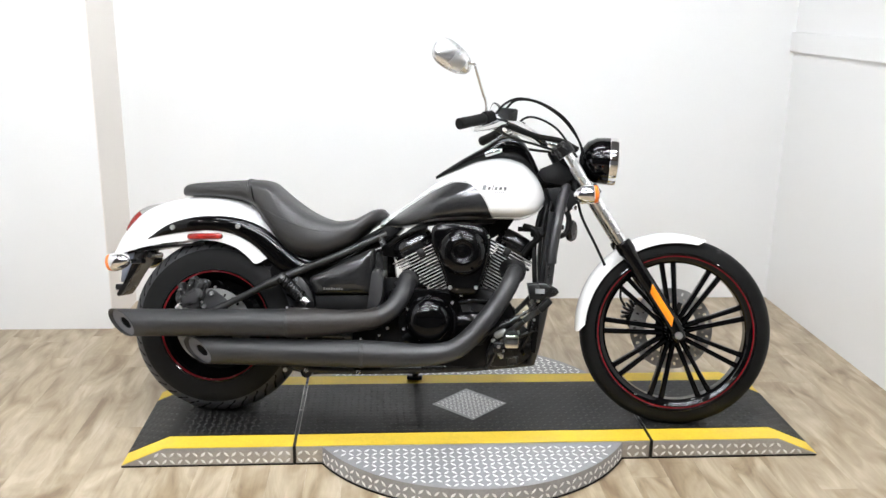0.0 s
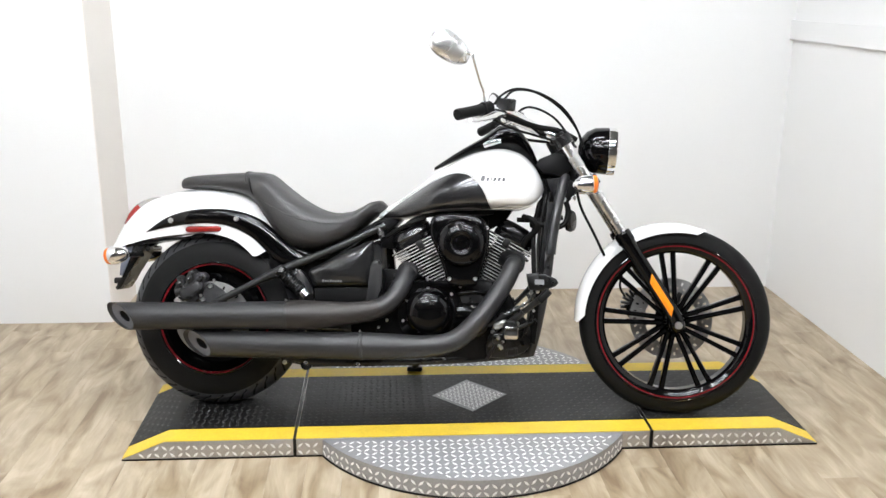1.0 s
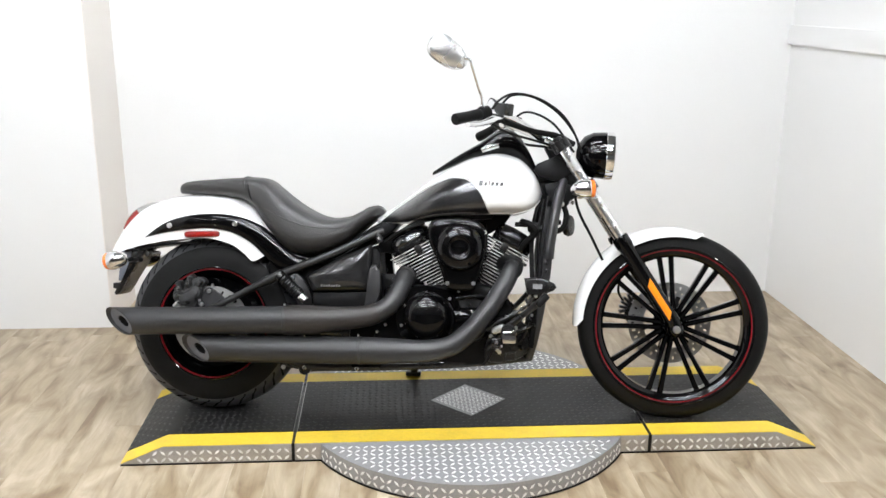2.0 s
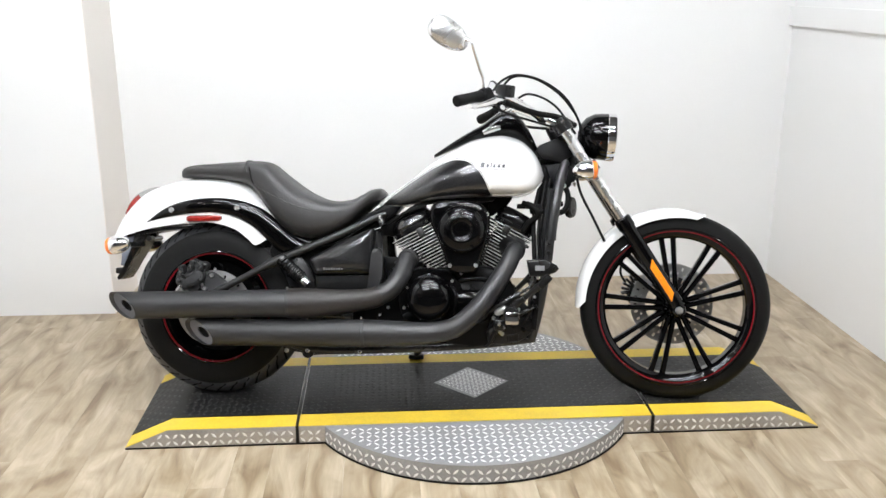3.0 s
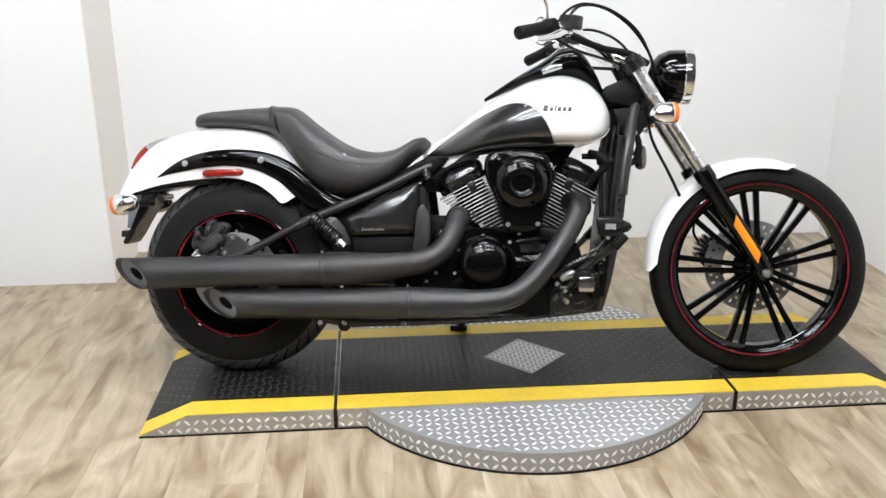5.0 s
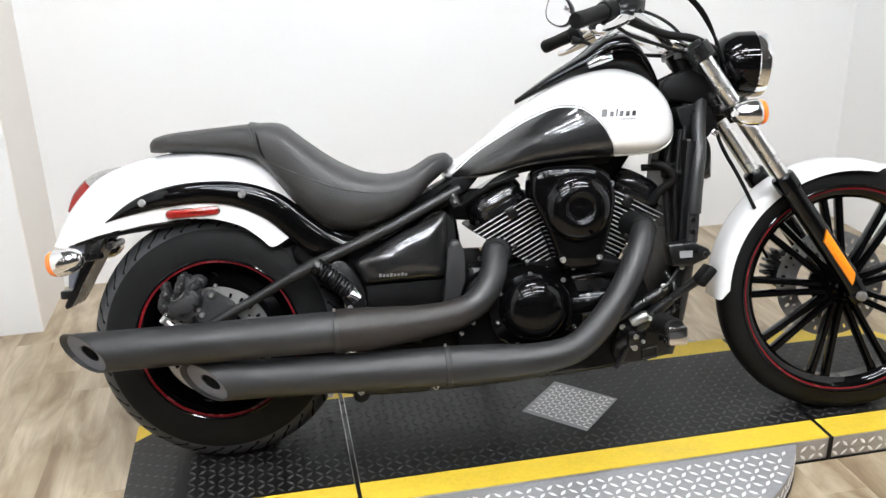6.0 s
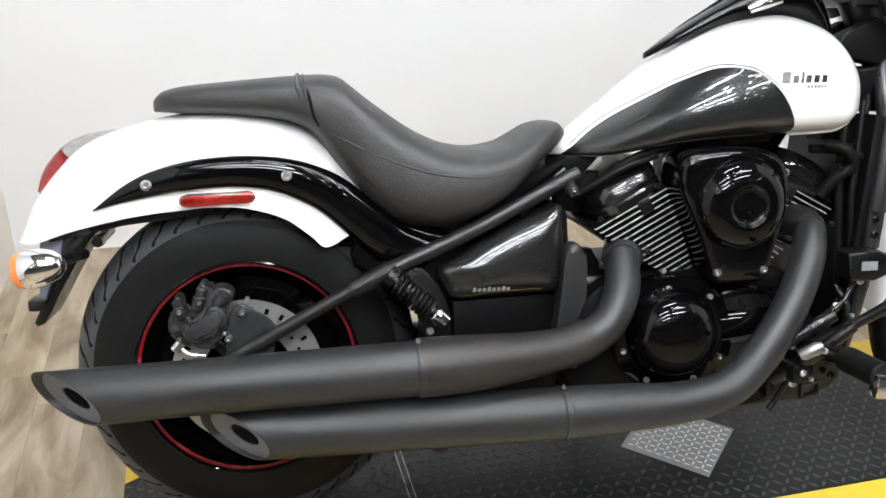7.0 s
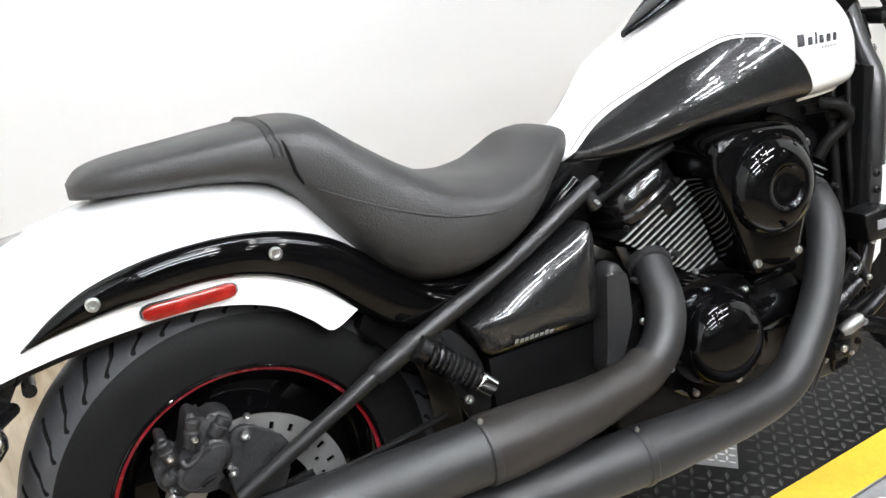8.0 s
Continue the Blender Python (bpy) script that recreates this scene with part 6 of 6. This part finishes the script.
# ---- radiator, hoses, foot controls, stand ----
def front_of_engine():
    bm = bmesh.new()
    plate(bm, [(1.128, 0.26), (1.15, 0.255), (1.206, 0.75), (1.182, 0.755)], -0.15, 0.15, 0.006)
    rad = part("radiator", bm, PLASTIC, bike, "black radiator behind the down tubes")
    for k in range(18):
        bm = bmesh.new()
        z = 0.25 + 0.022 * k
        box(bm, (1.148 + (z - 0.25) * 0.115, -0.122, z + 0.008), (1.154 + (z - 0.25) * 0.115, 0.122, z + 0.012))
        part("radiator_fin", bm, SATIN, rad)
    # filler plates added by the rear cylinder to close see-through gaps, first on the far side
    bm = bmesh.new()
    plate(bm, [(0.565, 0.4), (0.628, 0.4), (0.634, 0.5), (0.618, 0.62), (0.575, 0.64)], 0.1, 0.15, 0.005)
    part("far_gap_filler", bm, SATIN, bike, "black filler plate added to close the far-side gap")
    for pts in ([(0.585, 0.582), (0.66, 0.575), (0.69, 0.6), (0.69, 0.655), (0.6, 0.66)], [(0.59, 0.38), (0.7, 0.38), (0.69, 0.46), (0.665, 0.503), (0.6, 0.505)]):
        bm = bmesh.new()
        plate(bm, pts, -0.05, -0.02, 0.004)
        part("near_gap_filler", bm, PLASTIC, bike, "black filler plate added to close the near-side gap")
    # regulator box with a plain pale plate
    bm = bmesh.new()
    plate(bm, [(1.112, 0.502), (1.172, 0.507), (1.215, 0.487), (1.222, 0.474), (1.211, 0.462), (1.17, 0.446), (1.122, 0.448)], -0.2, -0.146, 0.007, 3)
    reg = part("rectifier", bm, SATIN, bike, "black box bolted beside the down tube")
    bm = bmesh.new()
    box(bm, (1.14, -0.2016, 0.468), (1.172, -0.2002, 0.485), 0.0)
    part("box_plate", bm, GREY_MARK, reg, "small pale plate")
    bolt("box_bolt", (1.205, -0.201, 0.474), reg, 0.0075, mat=SATIN)
    # cover beside the steering head
    for s in (-1, 1):
        bm = bmesh.new()
        plate(bm, [(1.145, 0.887), (1.156, 0.908), (1.223, 0.937), (1.261, 0.914), (1.279, 0.876), (1.232, 0.846), (1.166, 0.86)], s * 0.03, s * 0.072, 0.005, 3)
        part("head_cover", bm, PLASTIC, bike, "black plastic cover beside the steering head")
    bm = bmesh.new()
    plate(bm, [(1.18, 0.838), (1.23, 0.845), (1.274, 0.835), (1.29, 0.79), (1.262, 0.755), (1.206, 0.758)], -0.076, 0.076, 0.006, 3)
    part("wiring_cover", bm, PLASTIC, bike, "black cover over the wiring below the steering head")
    # two black fillers, added so that no wall shows through below the tank
    for nm, pts, w, lab in (("neck_filler", [(1.152, 0.835), (1.2, 0.85), (1.215, 0.765), (1.195, 0.7), (1.145, 0.7), (1.168, 0.765)], 0.03, "black filler added below the steering head"), ("under_tank_filler", [(0.965, 0.735), (1.075, 0.735), (1.045, 0.69), (1.0, 0.66), (0.97, 0.645)], 0.05, "black filler added between the engine and the tank")):
        bm = bmesh.new()
        plate(bm, pts, -w, w, 0.006, 3)
        part(nm, bm, PLASTIC, bike, lab)
    hoses = [
        ([(1.128, -0.11, 0.674), (1.15, -0.12, 0.676), (1.185, -0.12, 0.674)], 0.012),
        ([(1.1, -0.12, 0.7), (1.13, -0.14, 0.69), (1.15, -0.135, 0.66), (1.12, -0.12, 0.63), (1.1, -0.11, 0.6)], 0.011),
        ([(1.08, -0.1, 0.69), (1.15, -0.11, 0.69), (1.24, -0.1, 0.7)], 0.009),
        ([(1.18, -0.11, 0.78), (1.165, -0.125, 0.7), (1.155, -0.13, 0.6), (1.16, -0.13, 0.48)], 0.0055),
        ([(1.195, -0.1, 0.79), (1.178, -0.115, 0.7), (1.168, -0.12, 0.58), (1.17, -0.12, 0.46)], 0.0055),
        ([(1.16, -0.09, 0.76), (1.14, -0.11, 0.66), (1.14, -0.115, 0.54), (1.15, -0.115, 0.42)], 0.008),
        ([(1.17, -0.1, 0.45), (1.15, -0.14, 0.41), (1.1, -0.15, 0.36), (1.05, -0.15, 0.3)], 0.009),
        ([(0.66, -0.1, 0.64), (0.72, -0.12, 0.685), (0.8, -0.12, 0.705), (0.9, -0.11, 0.705)], 0.008),
        ([(0.62, -0.1, 0.62), (0.69, -0.13, 0.665), (0.76, -0.13, 0.69)], 0.007),
        ([(1.22, -0.06, 0.8), (1.26, -0.07, 0.74), (1.25, -0.08, 0.68), (1.2, -0.08, 0.66)], 0.01),
    ]
    for pts, r in hoses:
        bm = bmesh.new()
        tube(bm, pts, r, 12, 6)
        part("hose", bm, RUBBER, bike, "black rubber hose")
    # horn
    bm = bmesh.new()
    lathe(bm, [(0.0005, -0.012), (0.035, -0.012), (0.04, 0.0), (0.035, 0.012), (0.0005, 0.014)], (1.275, -0.03, 0.69), (0.9, -0.4, 0), 28)
    part("horn", bm, SATIN, bike, "round black horn")
    for x, z in ((1.245, 0.765), (1.28, 0.77)):
        bolt("head_bolt", (x, -0.08, z), bike, 0.009)
    # foot controls
    for s in (-1, 1):
        bm = bmesh.new()
        plate(bm, rounded([(0.98, 0.22), (1.0, 0.31), (1.06, 0.36), (1.12, 0.34), (1.13, 0.25), (1.06, 0.21)], 3), s * 0.13, s * 0.17, 0.006)
        br = part("peg_bracket", bm, SATIN, bike, "black foot control bracket")
        for x, z in ((1.0, 0.3), (1.03, 0.245), (1.085, 0.33)):
            bolt("bracket_bolt", (x, s * 0.171, z), br, 0.0075, (0, s, 0))
        bm = bmesh.new()
        tube(bm, [(1.075, s * 0.16, 0.3), (1.062, s * 0.26, 0.325), (1.055, s * 0.31, 0.333)], 0.014, 14, 4)
        part("peg_arm", bm, SATIN, br)
        bm = bmesh.new()
        a, b = Vector((1.056, s * 0.3, 0.333)), Vector((1.05, s * 0.415, 0.338))
        tube(bm, [a, a.lerp(b, 0.08), a.lerp(b, 0.5), a.lerp(b, 0.92), b], [0.019, 0.024, 0.023, 0.024, 0.019], 20, 3)
        peg = part("foot_peg", bm, RUBBER, br, "black rubber foot peg with chrome end")
        bm = bmesh.new()
        box(bm, (1.031, min(s * 0.4, s * 0.428), 0.303), (1.076, max(s * 0.4, s * 0.428), 0.346), 0.007)
        part("peg_end", bm, CHROME, peg, "chrome peg end")
        bm = bmesh.new()
        tube(bm, [(1.03, s * 0.19, 0.31), (1.065, s * 0.215, 0.345), (1.11, s * 0.25, 0.385), (1.15, s * 0.28, 0.422)], [0.011, 0.011, 0.01, 0.012], 12, 5)
        ped = part("pedal", bm, SATIN, bike, "black foot pedal")
        bm = bmesh.new()
        box(bm, (-0.026, -0.026, -0.012), (0.026, 0.026, 0.012), 0.006, Matrix.Translation((1.166, s * 0.29, 0.436)) @ Euler((0, radians(-48), 0)).to_matrix().to_4x4())
        part("pedal_pad", bm, RUBBER, ped, "ribbed rubber pad")
        bm = bmesh.new()
        tube(bm, [(0.985, s * 0.19, 0.325), (1.04, s * 0.2, 0.36), (1.09, s * 0.2, 0.385)], [0.012, 0.014, 0.012], 14, 3)
        part("master_cylinder", bm, SATIN, ped)
        bm = bmesh.new()
        tube(bm, [(1.005, s * 0.235, 0.322), (1.012, s * 0.238, 0.326), (1.035, s * 0.245, 0.338), (1.042, s * 0.247, 0.342)], [0.009, 0.0125, 0.0125, 0.009], 12, 1)
        part("linkage", bm, DULL_STEEL, ped, "steel pedal linkage")
        bm = bmesh.new()
        tube(bm, [(1.02, s * 0.19, 0.28), (0.99, s * 0.185, 0.22), (0.975, s * 0.185, 0.2)], 0.006, 10, 4)
        part("return_rod", bm, SATIN, ped)
    # small hardware round the foot controls
    for x, z, r, mt in ((1.152, 0.443, 0.007, STEEL), (1.106, 0.396, 0.009, STEEL), (1.067, 0.365, 0.006, STEEL), (1.021, 0.321, 0.006, STEEL), (1.022, 0.254, 0.007, STEEL), (1.133, 0.356, 0.008, GLOSS), (1.14, 0.376, 0.005, STEEL), (1.105, 0.26, 0.007, GLOSS)):
        bolt("control_bolt", (x, -0.178, z), bike, r, mat=mt)
    bm = bmesh.new()
    for a, b in (((1.05, 0.215), (1.085, 0.22)), ((1.05, 0.24), (1.085, 0.245)), ((1.05, 0.215), (1.05, 0.24)), ((1.085, 0.22), (1.085, 0.245))):
        tube(bm, [(a[0], -0.172, a[1]), (b[0], -0.172, b[1])], 0.003, 8, 1)
    part("spring_loop", bm, SATIN, bike, "small black loop by the frame tube")
    for pts, r in (([(1.0, -0.178, 0.33), (1.05, -0.19, 0.37), (1.11, -0.185, 0.4), (1.15, -0.17, 0.445)], 0.0045), ([(1.02, -0.178, 0.27), (1.06, -0.182, 0.3), (1.12, -0.18, 0.33), (1.15, -0.15, 0.34)], 0.0065), ([(1.12, -0.15, 0.43), (1.135, -0.17, 0.39), (1.125, -0.175, 0.33), (1.1, -0.17, 0.28)], 0.006)):
        bm = bmesh.new()
        tube(bm, pts, r, 10, 5)
        part("brake_line", bm, SATIN, bike, "thin black brake line")
    bm = bmesh.new()
    tube(bm, [(0.99, -0.17, 0.255), (1.02, -0.2, 0.29), (1.06, -0.235, 0.34), (1.1, -0.25, 0.378)], [0.014, 0.015, 0.013, 0.011], 14, 4)
    box(bm, (1.0, -0.225, 0.262), (1.045, -0.17, 0.3), 0.007)
    box(bm, (1.03, -0.245, 0.315), (1.065, -0.2, 0.345), 0.006)
    forging = part("control_forging", bm, SATIN, bike, "black forging that carries the foot control")
    for x, y, z, r in ((1.018, -0.226, 0.285, 0.0065), (1.047, -0.246, 0.332, 0.006), (1.035, -0.226, 0.272, 0.0045)):
        bolt("forging_bolt", (x, y, z), forging, r)
    # lugs under the frame
    bm = bmesh.new()
    tube(bm, [(0.345, -0.14, 0.165), (0.345, 0.14, 0.165)], 0.02, 18, 1)
    part("swingarm_pivot", bm, SATIN, bike, "black frame lug")
    bm = bmesh.new()
    plate(bm, [(0.27, 0.2), (0.27, 0.165), (0.36, 0.15), (0.62, 0.165), (0.62, 0.2)], -0.1, 0.1, 0.006)
    part("belly_plate", bm, SATIN, bike, "black plate under the frame")
    for x in (0.27, 0.345, 0.53):
        bolt("lug_bolt", (x, -0.141, 0.172), bike, 0.008)
    bm = bmesh.new()
    plate(bm, [(0.6, 0.215), (0.6, 0.165), (0.9, 0.18), (1.08, 0.196), (1.12, 0.225)], -0.105, 0.105, 0.008)
    part("sump", bm, SATIN, bike, "black engine sump")
    # side stand: its foot rests on the deck on the far side
    bm = bmesh.new()
    tube(bm, [(0.74, 0.13, 0.2), (0.72, 0.22, 0.135), (0.7, 0.31, 0.1)], [0.014, 0.013, 0.012], 14, 4)
    st = part("side_stand", bm, SATIN, bike, "black side stand")
    bm = bmesh.new()
    box(bm, (0.67, 0.292, 0.082), (0.73, 0.34, 0.1), 0.004)
    part("stand_foot", bm, SATIN, st)


front_of_engine()
